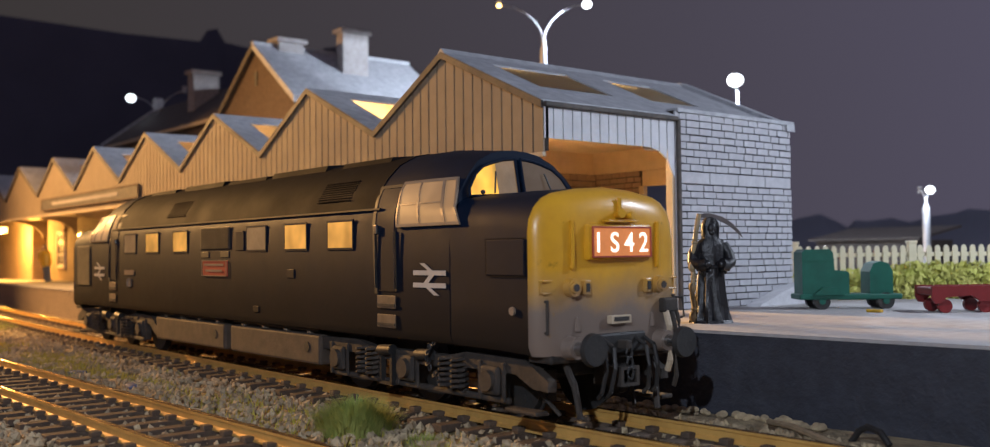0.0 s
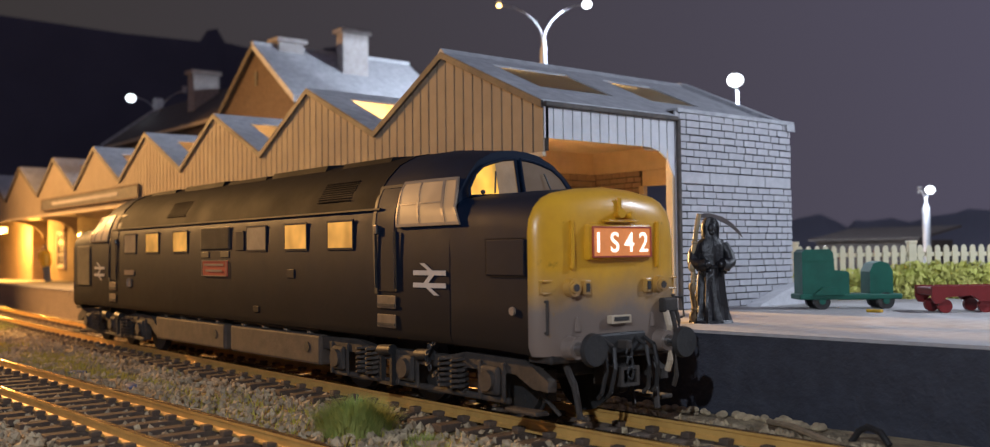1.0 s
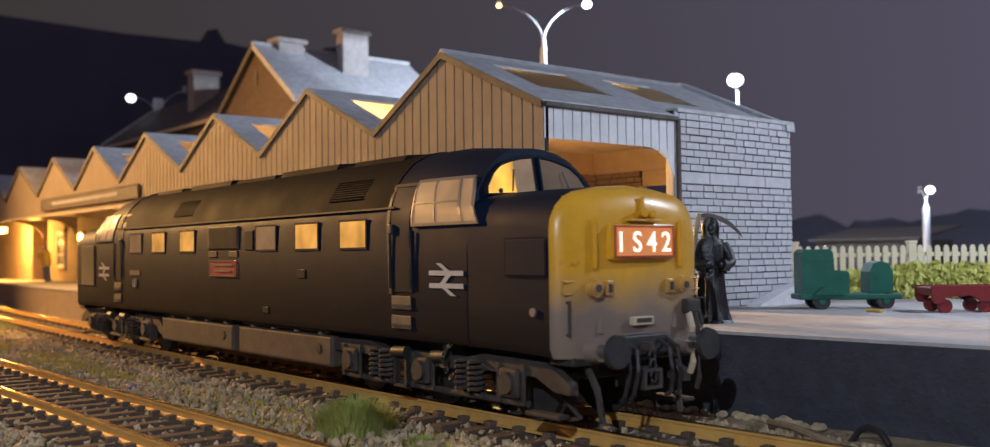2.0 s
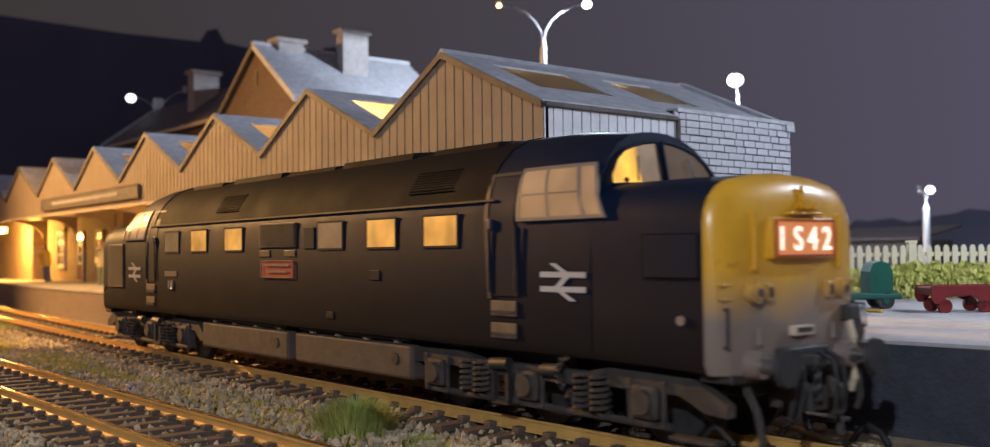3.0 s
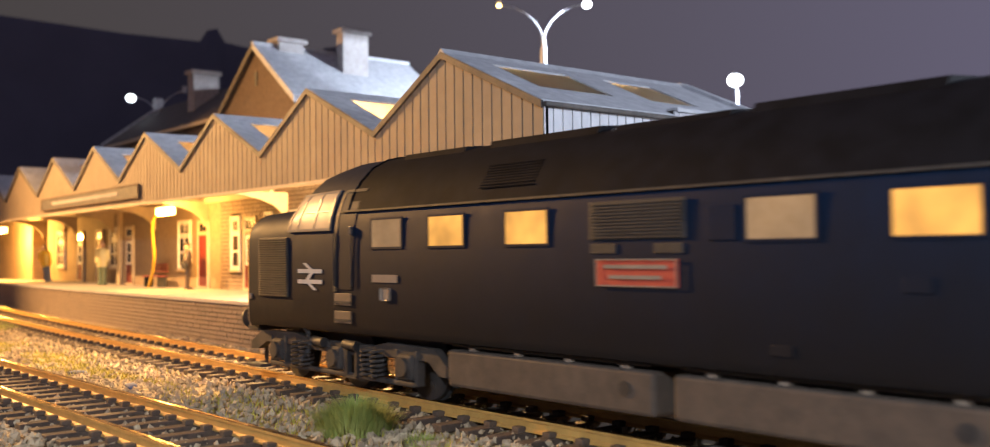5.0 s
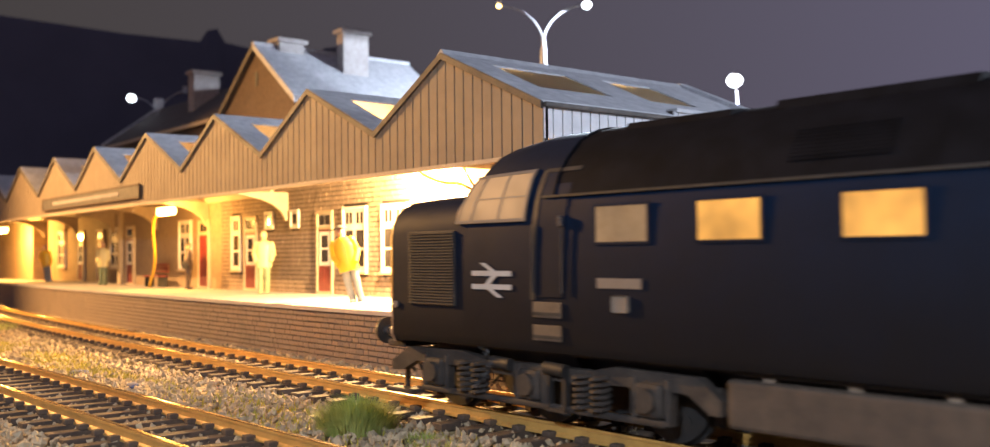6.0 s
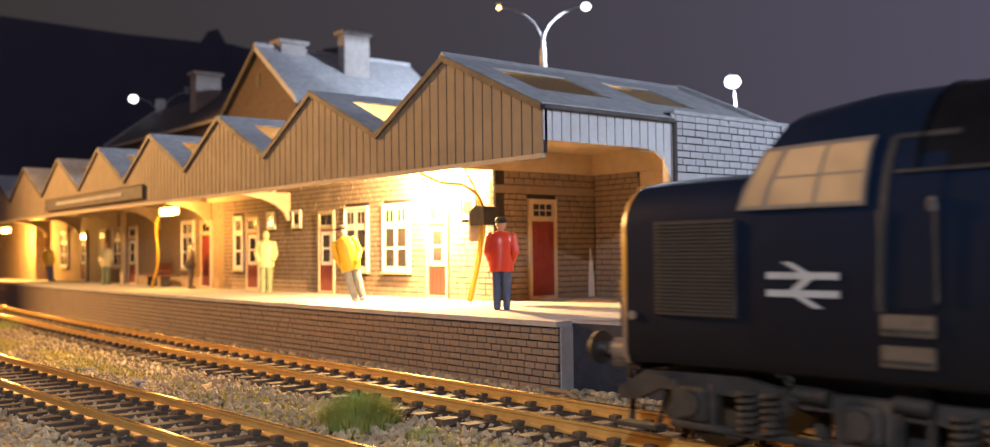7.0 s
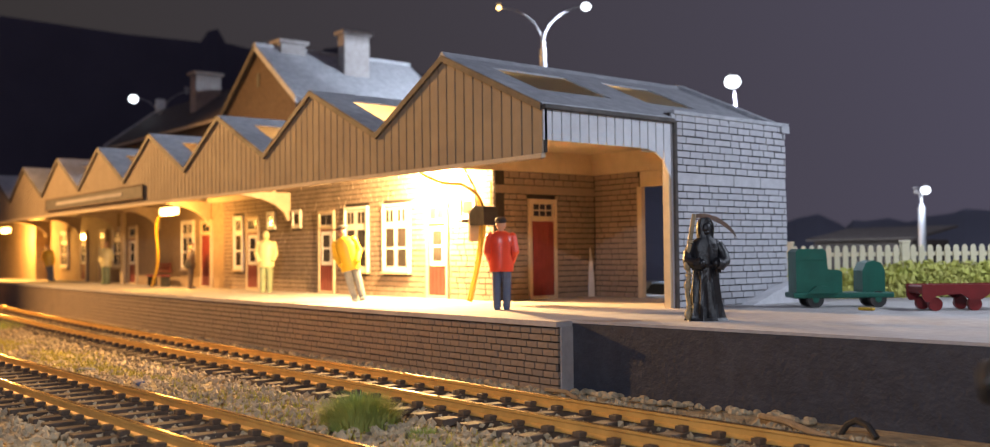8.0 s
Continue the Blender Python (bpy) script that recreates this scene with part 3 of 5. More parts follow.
            for pts in (((-.41, .055), (.41, .055), (.41, .125), (-.41, .125)), ((-.41, -.125), (.41, -.125), (.41, -.055), (-.41, -.055)),
                        ((-.24, .23), (-.12, .23), (.08, .125), (-.03, .125)), ((.12, .055), (.0, .055), (-.14, -.055), (-.02, -.055)),
                        ((.24, -.23), (.12, -.23), (-.08, -.125), (.03, -.125))):
                prism(bm, [(cx - s * px, 1.90 + pz) for px, pz in pts], "y", y + s * .004, y + s * .012)
            part("emblem", bm, LETTER, lo, "white double-arrow mark")
            # nose side access panel and small fittings
            if e > 0:
                part("nose_panel", box(B(), *X(9.10, 9.88), y - .012, y + .008, 1.97, 2.44, .01), BLUE, lo)
                bm = B()
                for a, b, c, d in ((9.08, 9.90, 1.95, 1.965), (9.08, 9.90, 2.445, 2.46), (9.08, 9.095, 1.965, 2.445), (9.885, 9.90, 1.965, 2.445)):
                    box(bm, *X(a, b), y - .008, y + .012 * s + .004, c, d)
                part("panel_bead", bm, BLUE, lo)
            else:  # tall louvred radiator grille
                grille = part("nose_grille", box(B(), -9.28, -8.17, y - .012, y + .012, 1.52, 2.59, .01), BLACK, lo, "tall black louvred grille in the trailing nose")
                for k in range(25):
                    part("slat", prism(B(), [(y - s * .005, 1.545 + k * .042), (y + s * .034, 1.54 + k * .042), (y + s * .034, 1.55 + k * .042), (y - s * .005, 1.575 + k * .042)], "x", -9.26, -8.19), GRILLE, grille)
            part("socket", rod(B(), (e * 9.63, y - s * .01, 1.51), (e * 9.63, y + s * .02, 1.51), .055, n=12), FRAMEALU, lo)
        # number on the trailing end, too small to read
        part("number_bar", box(B(), -5.42, -4.72, y + s * .004, y + s * .012, 1.83, 1.95), FRAMEALU, lo, "white number transfer")
        part("crest", box(B(), -5.17, -4.92, y + s * .004, y + s * .012, 1.55, 1.75, .03), FRAMEALU, lo)


def loco_ends(lo):
    for e in (1, -1):
        N_ = lambda x: x if e > 0 else x - .20
        C_ = lambda x: x if e > 0 else x - .24
        # windscreen in two halves with a centre pillar
        for s in (-1, 1):
            hot = (e > 0 and s < 0)
            def screen(points, o):
                bm = B()
                f = lambda y, z, q: (e * ((8.24 if e > 0 else 8.0) + q - .16 * max(0, (z - 3.1) / .8)), s * y * .88, z - .06)
                a, b = [bm.verts.new(f(y, z, o - .02)) for y, z in points], [bm.verts.new(f(y, z, o)) for y, z in points]
                fs = [bm.faces.new(a), bm.faces.new(b)] + [bm.faces.new((a[i], a[(i + 1) % len(a)], b[(i + 1) % len(a)], b[i])) for i in range(len(a))]
                bmesh.ops.recalc_face_normals(bm, faces=fs)
                return bm
            inner_ = [(.06, 3.20), (.50, 3.18), (.50, 3.64), (.30, 3.68), (.08, 3.70)]
            outer_ = [(.50, 3.18), (1.10, 3.16), (1.08, 3.26), (.93, 3.45), (.74, 3.57), (.50, 3.64)]
            wsn = part("windscreen", screen(outer_, .03), CABHOT if hot else CABDARK, lo, "windscreen pane lit by the cab lamp" if hot else "dark windscreen pane")
            part("inner_pane", screen(inner_, .03), DIM if hot else CABDARK, wsn)
            bm = B()
            path = [(.06, 3.18), (.60, 3.165), (1.12, 3.14), (1.10, 3.27), (.94, 3.47), (.75, 3.60), (.50, 3.67), (.30, 3.71), (.06, 3.73), (.06, 3.18)]
            for (ya, za), (yb, zb) in zip(path, path[1:]):
                q = lambda y, z: (e * ((8.275 if e > 0 else 8.035) - .16 * max(0, (z - 3.1) / .8)), s * y * .88, z - .06)
                rod(bm, q(ya, za), q(yb, zb), .022, n=6)
            part("screen_frame", bm, BLUE, wsn)
            part("wiper", rod(B(), (e * C_(8.31), s * .56, 3.14), (e * C_(8.22), s * .47, 3.46), .014, n=5), BLACK, wsn)
            part("washer", ball(B(), (e * C_(8.36), s * .82, 3.14), .035), BLACK, lo)
            # buffers
            bf = part("buffer", rod(B(), (e * 10.585, s * .845, 1.04), (e * 10.655, s * .845, 1.04), .215, .20, 28), BLACK, lo, "round dark oily buffer", True)
            part("shank", rod(B(), (e * 10.26, s * .845, 1.04), (e * 10.59, s * .845, 1.04), .085, n=14), STEEL, bf, "", True)
            part("housing", rod(B(), (e * 9.96, s * .845, 1.04), (e * 10.33, s * .845, 1.04), .18, .14, 16), YELLOW, bf, "dirty buffer housing", True)
            part("step_knob", rod(B(), (e * N_(10.16), s * .70, 1.24), (e * N_(10.16), s * .70, 1.42), .045, .03, 8), YELLOW, bf)
            # marker lamp, brackets, moulded rails
            tl = part("marker_lamp", rod(B(), (e * N_(10.06), s * .82, 1.81), (e * N_(10.26), s * .82, 1.81), .135, .115, 20), YELLOW, lo, "round yellow marker lamp housing", True)
            part("rim", rod(B(), (e * N_(10.25), s * .82, 1.81), (e * N_(10.285), s * .82, 1.81), .085, .075, 16), YELLOW, tl)
            part("lens", rod(B(), (e * N_(10.28), s * .82, 1.81), (e * N_(10.295), s * .82, 1.81), .05, n=14), PANE, tl)
            part("lamp_iron", box(B(), e * N_(10.12), e * N_(10.24), s * .575 - .055, s * .575 + .055, 1.71, 1.90, .012), YELLOW, lo)
            part("iron_slot", box(B(), e * N_(10.235), e * N_(10.25), s * .575 - .03, s * .575 + .03, 1.75, 1.86), BLACK, lo)
            for z0, z1, y0, y1 in ((1.73, 1.755, 1.02, 1.26), (1.885, 1.91, 1.02, 1.26), (1.755, 1.885, 1.02, 1.045), (1.755, 1.885, 1.235, 1.26)):
                part("recess_lip", box(B(), e * N_(9.98), e * N_(10.135 if y0 < 1.1 else 10.085), min(s * y0, s * y1), max(s * y0, s * y1), z0, z1, .006), YELLOW, lo)
            bm = B()
            rod(bm, (e * N_(10.20), s * .80, 2.06), (e * N_(10.20), s * .80, 2.66), .03, n=8)
            for z in (2.07, 2.65):
                rod(bm, (e * N_(10.06), s * .80, z), (e * N_(10.21), s * .80, z), .032, n=8)
            part("grab_rail", bm, YELLOW, lo, "moulded yellow handrail", True)
            bm = B()
            rod(bm, (e * N_(10.135), s * 1.19, 1.22), (e * N_(10.135), s * 1.19, 1.66), .02, n=7)
            for z in (1.24, 1.64):
                rod(bm, (e * N_(9.98), s * 1.19, z), (e * N_(10.14), s * 1.19, z), .02, n=7)
            part("grab_rail", bm, GRIME, lo, "", True)
            # pipe cluster beside the buffer
            if s > 0:
                valve = part("pipe_valve", box(B(), e * N_(10.08), e * N_(10.28), .84, 1.12, 1.42, 1.62, .03), GRIME, lo, "brown pipe valve block")
                for k, (yy, zt, zb, r) in enumerate(((.90, 1.44, .62, .045), (1.02, 1.44, .40, .035), (1.10, 1.5, .9, .028))):
                    part("pipe", tube(B(), [(e * N_(10.24), yy, zt), (e * N_(10.30), yy, zt - .2), (e * N_(10.30), yy + .01, zb + .15), (e * N_(10.24), yy + .02, zb)], r, 7), GRIME if k else CREAM, valve, "", True)
                part("loop", tube(B(), [(e * N_(10.16), 1.14, 1.62), (e * N_(10.22), 1.27, 1.62), (e * N_(10.22), 1.30, 1.35), (e * N_(10.16), 1.16, 1.30)], .02, 6), BLACK, valve, "", True)
            # guard irons and air pipes
            bm = B()
            rod(bm, (e * 9.95, s * .80, .95), (e * 10.15, s * .76, .55), .05, n=6)
            rod(bm, (e * 10.15, s * .76, .57), (e * 10.22, s * .72, .12), .045, n=6)
            part("guard_iron", bm, GRIME, lo)
            for k, yy in enumerate((.30, .46)):
                bm = B()
                pts = [(10.22, yy, 1.12), (10.42, yy, 1.02), (10.46, yy + .02, .75), (10.40, yy + .05, .45), (10.32, yy + .04, .38)]
                for a, b in zip(pts, pts[1:]):
                    rod(bm, (e * a[0], s * a[1], a[2]), (e * b[0], s * b[1], b[2]), .028, n=7)
                part("air_hose", bm, BLACK, lo)
        # headcode box with the blind
        hb = part("headcode_box", box(B(), e * N_(10.08), e * N_(10.27), -.57, .63, 2.155, 2.635, .05), YELLOW, lo, "yellow-rimmed headcode box", True)
        part("blind", box(B(), e * N_(10.26), e * N_(10.278), -.50, .56, 2.21, 2.58), BLIND if e > 0 else BLACK, hb, "glowing orange headcode blind" if e > 0 else "dark headcode blind")
        bm = B()
        for a, b, c, d in ((-.525, .585, 2.19, 2.212), (-.525, .585, 2.578, 2.60), (-.525, -.50, 2.212, 2.578), (.56, .585, 2.212, 2.578)):
            box(bm, e * N_(10.262), e * N_(10.29), a, b, c, d)
        part("bezel", bm, NAMEPLATE, hb)
        if e > 0:
            for ch, yy in (("1", -.42), ("S", -.12), ("4", .155), ("2", .43)):
                cu = bpy.data.curves.new("digit", "FONT")
                cu.body, cu.size, cu.align_x, cu.extrude, cu.offset = ch, .375 * K, "CENTER", .004 * K, .002 * K
                ob = new("digit", cu)
                me = bpy.data.meshes.new_from_object(ob)
                bpy.data.objects.remove(ob)
                me.materials.append(DIGIT)
                d = new("digit", me)
                d.parent = hb
                d.matrix_basis = pose(10.286 * K, yy * K, 2.263 * K, 90, 0, 90)
        # horn on the nose top, coupling pocket, front slot, buffer beam recess
        horn = part("horn", rod(B(), (e * N_(10.12), .02, 2.74), (e * N_(10.35), -.04, 2.77), .03, .06, 12), YELLOW, lo, "small yellow horn", True)
        part("stalk", rod(B(), (e * N_(10.25), .01, 2.70), (e * N_(10.22), .045, 2.98), .032, .028, 8), YELLOW, horn, "", True)
        part("bell", rod(B(), (e * N_(10.12), .09, 2.73), (e * N_(10.34), .17, 2.745), .026, .05, 12), YELLOW, horn, "", True)
        part("lamp_ledge", box(B(), e * N_(10.12), e * N_(10.31), -.26, .31, 2.655, 2.685, .008), YELLOW, lo)
        part("slot", box(B(), e * N_(10.1), e * N_(10.245), -.16, .22, 1.31, 1.42, .01), CREAM, lo)
        part("slot_mouth", box(B(), e * N_(10.2), e * N_(10.252), -.11, .17, 1.345, 1.40), BLACK, lo)
        part("beam_recess", box(B(), e * N_(10.0), e * N_(10.24), -.42, .50, .92, 1.19, .03), BLACK, lo, "black coupling recess in the buffer beam")
        hook = part("coupling_hook", box(B(), e * 10.2, e * 10.42, -.05, .05, .98, 1.10, .02), GRIME, lo)
        for k in range(3):
            ring = [(e * (10.40 + .01 * k), .055 * math.cos(t * .785), .93 - .13 * k + .08 * math.sin(t * .785)) for t in range(9)]
            part("link", tube(B(), ring, .018, 5), BLACK, hook)
        bm = B()
        for a, b, c, d in ((-.17, .17, .50, .54), (-.17, .17, .72, .76), (-.17, -.12, .54, .72), (.12, .17, .54, .72)):
            box(bm, e * 9.9, e * 10.42, a, b, c, d)
        part("coupling_pocket", bm, GRIME, lo, "square black coupling pocket")
        part("buffer_beam", box(B(), e * 9.7, e * 10.15, -1.15, 1.15, .84, .95, .03), GRIME, lo)


def spring(bm, x, y, z0, z1, r, turns=6, wire=.028):
    n = turns * 8
    pts = [(x + r * math.cos(i * math.pi / 4), y + r * math.sin(i * math.pi / 4), z0 + (z1 - z0) * i / n) for i in range(n + 1)]
    vs = []
    for p in pts:
        c = Vector((x - p[0], y - p[1], 0)).normalized()
        vs.append([Vector(p) + c * wire * math.cos(q * 1.2566) + Vector((0, 0, wire * math.sin(q * 1.2566))) for q in range(5)])
    loft(bm, vs)


def bogie(lo, bx, e):
    """Three-axle bogie; its own origin at rail level under the pivot."""
    bg = part("bogie", box(B(), -3.0, 3.0, -.5, .5, .62, .92, .05), BLACK, lo, "six-wheeled bogie caked in brown dirt")
    at(bg, bx, 0, 0, 0 if e > 0 else 180)
    for s in (-1, 1):
        y = s * 1.06
        # side frame: humped over each axlebox
        top = [(-3.05, .62), (-2.75, .86), (-1.5, .88), (-1.1, .80), (1.0, .80), (1.45, .88), (2.75, .86), (3.05, .70), (3.2, .62)]
        bot = [(3.2, .48), (2.9, .50), (2.55, .66), (1.5, .66), (1.2, .62), (-1.2, .62), (-1.5, .66), (-2.6, .66), (-2.9, .46), (-3.05, .46)]
        part("side_frame", prism(B(), top + bot, "y", y - .07, y + .07), GRIME, bg, "brown cast bogie side frame")
        part("equaliser", box(B(), -2.3, 2.4, y - .02 + s * .05, y + .06 + s * .05, .24, .33, .03), GRIME, bg)
        for ax in (-2.06, 0, 2.06):
            ab = part("axlebox", box(B(), ax - .20, ax + .20, y - .05, y + s * .14, .34, .74, .05), GRIME, bg, "round-capped axlebox")
            part("cap", rod(B(), (ax, y + s * .10, .54), (ax, y + s * .20, .54), .155, .14, 16), GRIME, ab, "", True)
            part("hornguide", box(B(), ax - .30, ax - .22, y - .06, y + s * .10, .26, .80, .02), GRIME, ab)
            part("hornguide", box(B(), ax + .22, ax + .30, y - .06, y + s * .10, .26, .80, .02), GRIME, ab)
        for sx in (-1.28, -.98, 1.02, 1.32):
            bm = B()
            spring(bm, sx, y + s * .08, .33, .78, .115)
            part("coil_spring", bm, GRIME, bg, "coil spring")
        for sx in (-.55, .5):
            part("brake_cylinder", rod(B(), (sx - .16, y + s * .12, .77), (sx + .20, y + s * .12, .79), .085, n=12), BLACK, bg, "", True)
        bm = B()
        box(bm, -.72, -.66, y + s * .05, y + s * .14, .26, .82)
        box(bm, -.42, -.36, y + s * .05, y + s * .14, .26, .82)
        box(bm, -.72, -.36, y + s * .05, y + s * .14, .78, .83)
        box(bm, -.72, -.36, y + s * .05, y + s * .14, .24, .29)
        part("bracket", bm, BLACK, bg)
        for ax in (-2.75, -.70, .72, 2.72):
            part("brake_shoe", prism(B(), [(ax - .06, .25), (ax + .05, .28), (ax + .07, .7), (ax - .03, .72)], "y", s * .60, s * .76), GRIME, bg)
        part("sand_pipe", rod(B(), (2.6, y - s * .1, .6), (2.95, s * .70, .12), .03, n=6), GRIME, bg)
        part("step_iron", box(B(), 2.5, 3.15, y - .02, y + s * .22, .18, .24, .02), GRIME, bg)
        chain = part("safety_chain", ball(B(), (.95, y + s * .20, 1.10), .05, n=8), BLACK, bg, "short hanging black chain")
        for k in range(9):
            z, x = 1.06 - k * .075, .95 - .28 * math.sin(k * .4) + (k % 2) * .03
            ring = [(x + .035 * math.cos(t * .785), y + s * .20 + (.03 if k % 2 else 0) * math.sin(t * .785), z + .05 * math.sin(t * .785)) for t in range(9)]
            part("chain_link", tube(B(), ring, .014, 4), BLACK, chain)
    sets = []
    for ax in (-2.06, 0, 2.06):
        ws = part("wheelset", rod(B(), (0, -.62, 0), (0, .62, 0), .08, n=10), GRIME, bg, "steel wheelset")
        at(ws, ax, 0, .545)
        for s in (-1, 1):
            bm = B()
            rod(bm, (0, s * .60, 0), (0, s * .715, 0), .545, n=32)
            rod(bm, (0, s * .575, 0), (0, s * .605, 0), .585, n=32)
            for k in range(6):
                a = k * math.pi / 3
                rod(bm, (.33 * math.cos(a), s * .70, .33 * math.sin(a)), (.33 * math.cos(a), s * .725, .33 * math.sin(a)), .07, n=8)
            part("wheel", bm, BLACK, ws, "", True)
        sets.append(ws)
    return sets


def locomotive():
    lo = tagged(empty("locomotive", 0, 0, 0), "dark blue twin-nosed diesel locomotive with yellow warning ends", "locomotive")
    loco_body(lo)
    loco_sides(lo)
    loco_ends(lo)
    part("underframe", box(B(), -9.6, 9.6, -1.0, 1.0, .93, 1.02), BLACK, lo)
    for x0, x1 in ((-3.68, .22), (.50, 4.22)):
        tank = part("tank", box(B(), x0, x1, -1.20, 1.20, .36, .89, .05), TANKDIRT, lo, "brown box-shaped fuel tank")
        for s in (-1, 1):
            for k in range(4):
                xx = x0 + .5 + k * (x1 - x0 - 1) / 3
                part("bracket", box(B(), xx - .06, xx + .06, s * 1.1 - .05, s * 1.1 + .05, .88, 1.0), FRAMEALU, tank)
            part("pipe", rod(B(), (x0 + .1, s * 1.14, .955), (x1 - .1, s * 1.14, .955), .028, n=6), BLACK, tank)
            part("filler_ring", rod(B(), (x1 - .45, s * 1.195, .66), (x1 - .45, s * 1.215, .66), .09, n=16), BLACK, tank)
    sets = bogie(lo, 6.86, 1) + bogie(lo, -6.86, -1)
    return lo, sets


# ---- station building: fittings ----
def blocks(owner, a0, a1, fixed, z0, z1, facing, along, material, length, height, seed, skip=(), keep=300, depth=0.04):
    """Stone blocks in bond on a wall face. The nearest ones are parts of their own; the rest is one joined part."""
    rng = random.Random(seed)
    rows = max(1, round((z1 - z0) / height))
    h = (z1 - z0) / rows
    found = []
    for r in range(rows):
        a = a0 - (0.5 * length if r % 2 else 0.1)
        zc = z0 + (r + .5) * h
        while a < a1:
            b = a + length * rng.choice((0.75, 1.0, 1.0, 1.0, 1.3))
            spans = [(max(a, a0), min(b, a1))]
            for s0, s1, t0, t1 in skip:
                if t0 - h * .3 < zc < t1 + h * .3:
                    spans = [q for p in spans for q in ((p[0], min(p[1], s0)), (max(p[0], s1), p[1]))]
            found += [(p0, p1, zc) for p0, p1 in spans if p1 - p0 > .06]
            a = b
    found.sort(key=lambda f: -f[0] if along == "x" else f[0])
    shared, rest = {}, B()
    def shape(w):
        bm = box(B(), -w / 2 + .015, w / 2 - .015, -depth, 0.03, -h / 2 + .014, h / 2 - .014)
        for v in bm.verts:
            if v.co.y < -depth / 2:
                v.co += Vector((rng.uniform(-.007, .007), rng.uniform(-.010, .006), rng.uniform(-.007, .007)))
        return bm
    for i, (p0, p1, zc) in enumerate(found):
        w, c = round((p1 - p0) * 100) / 100, (p0 + p1) / 2
        fx = fixed(c) if callable(fixed) else fixed
        turn = (0 if facing < 0 else 180) if along == "x" else (90 if facing > 0 else -90)
        x, y = (c, fx) if along == "x" else (fx, c)
        if i < keep:
            kk = (w, rng.randrange(2))
            if kk not in shared:
                shared[kk] = mesh_of("stone_block", shape(w), material)
            piece("stone_block", shared[kk], owner, x, y, zc, turn)
        else:
            m = Matrix.Translation((x, y, zc)) @ Matrix.Rotation(radians(turn), 4, "Z")
            vs = [m @ Vector((sx * (w / 2 - .015), sy, sz * (h / 2 - .014))) for sy in (-depth + rng.uniform(-.008, .004), .03) for sx, sz in ((-1, -1), (1, -1), (1, 1), (-1, 1))]
            vs = [rest.verts.new(v) for v in vs]
            for q in ((0, 1, 2, 3), (0, 4, 5, 1), (1, 5, 6, 2), (2, 6, 7, 3), (3, 7, 4, 0)):
                rest.faces.new([vs[k] for k in q])
    if rest.verts:
        tagged(part("stonework", rest, material, owner), kind="stuff")
    else:
        rest.free()


def frame_bm(bm, a0, a1, z0, z1, t, y0, y1):
    for a, b, c, d in ((a0, a1, z0, z0 + t), (a0, a1, z1 - t, z1), (a0, a0 + t, z0 + t, z1 - t), (a1 - t, a1, z0 + t, z1 - t)):
        box(bm, a, b, y0, y1, c, d)
    return bm


def station_door(name, x, y, turn, w, transom_panes, glazed):
    """A panelled door with a transom; its own origin at the foot of the opening's middle, facing -y."""
    d = tagged(empty(name, x, y, 1.0, turn), "dark red panelled door with a white transom light" if not glazed else "red half-glazed door with white glazing bars", "door", kind="structure")
    frame = part("door_frame", frame_bm(B(), -w / 2 - .09, w / 2 + .09, 0, 2.70, .09, -.05, .08), CREAM, d, "cream door frame")
    leaf = part("leaf", box(B(), -w / 2, w / 2, -.01, .05, 0.02, 2.10, .01), RED, d, "red door leaf")
    bm = B()
    for k in range(4):
        box(bm, -w / 2 + .06 + k * (w - .1) / 4, -w / 2 + .01 + (k + 1) * (w - .1) / 4, -.025, 0, .10, .85 if glazed else 2.0, .006)
    part("panel", bm, RED, leaf)
    if glazed:
        part("glazing_bar", frame_bm(B(), -w / 2 + .10, w / 2 - .06, .92, 2.02, .12, -.03, 0), WHITE, leaf, "white glazing frame")
        part("pane", box(B(), -w / 2 + .2, w / 2 - .16, -.02, 0, 1.02, 1.92), PANE, leaf, "dark glass")
        part("glazing_bar", box(B(), -w / 2 + .2, w / 2 - .16, -.028, -.01, 1.44, 1.50), WHITE, leaf)
    part("rail", box(B(), -w / 2, w / 2, -.04, .04, 2.10, 2.18), CREAM, d)
    part("transom", box(B(), -w / 2, w / 2, -.005, .03, 2.18, 2.61), WHITE if glazed else CREAM, d, "white transom light")
    n, m = transom_panes
    for i in range(n):
        for j in range(m):
            pw, ph = (w - .14) / n, .36 / m
            part("pane", box(B(), -w / 2 + .07 + i * pw + .025, -w / 2 + .07 + (i + 1) * pw - .025, -.02, 0, 2.22 + j * ph + .02, 2.22 + (j + 1) * ph - .02), PANE, d)
    return d


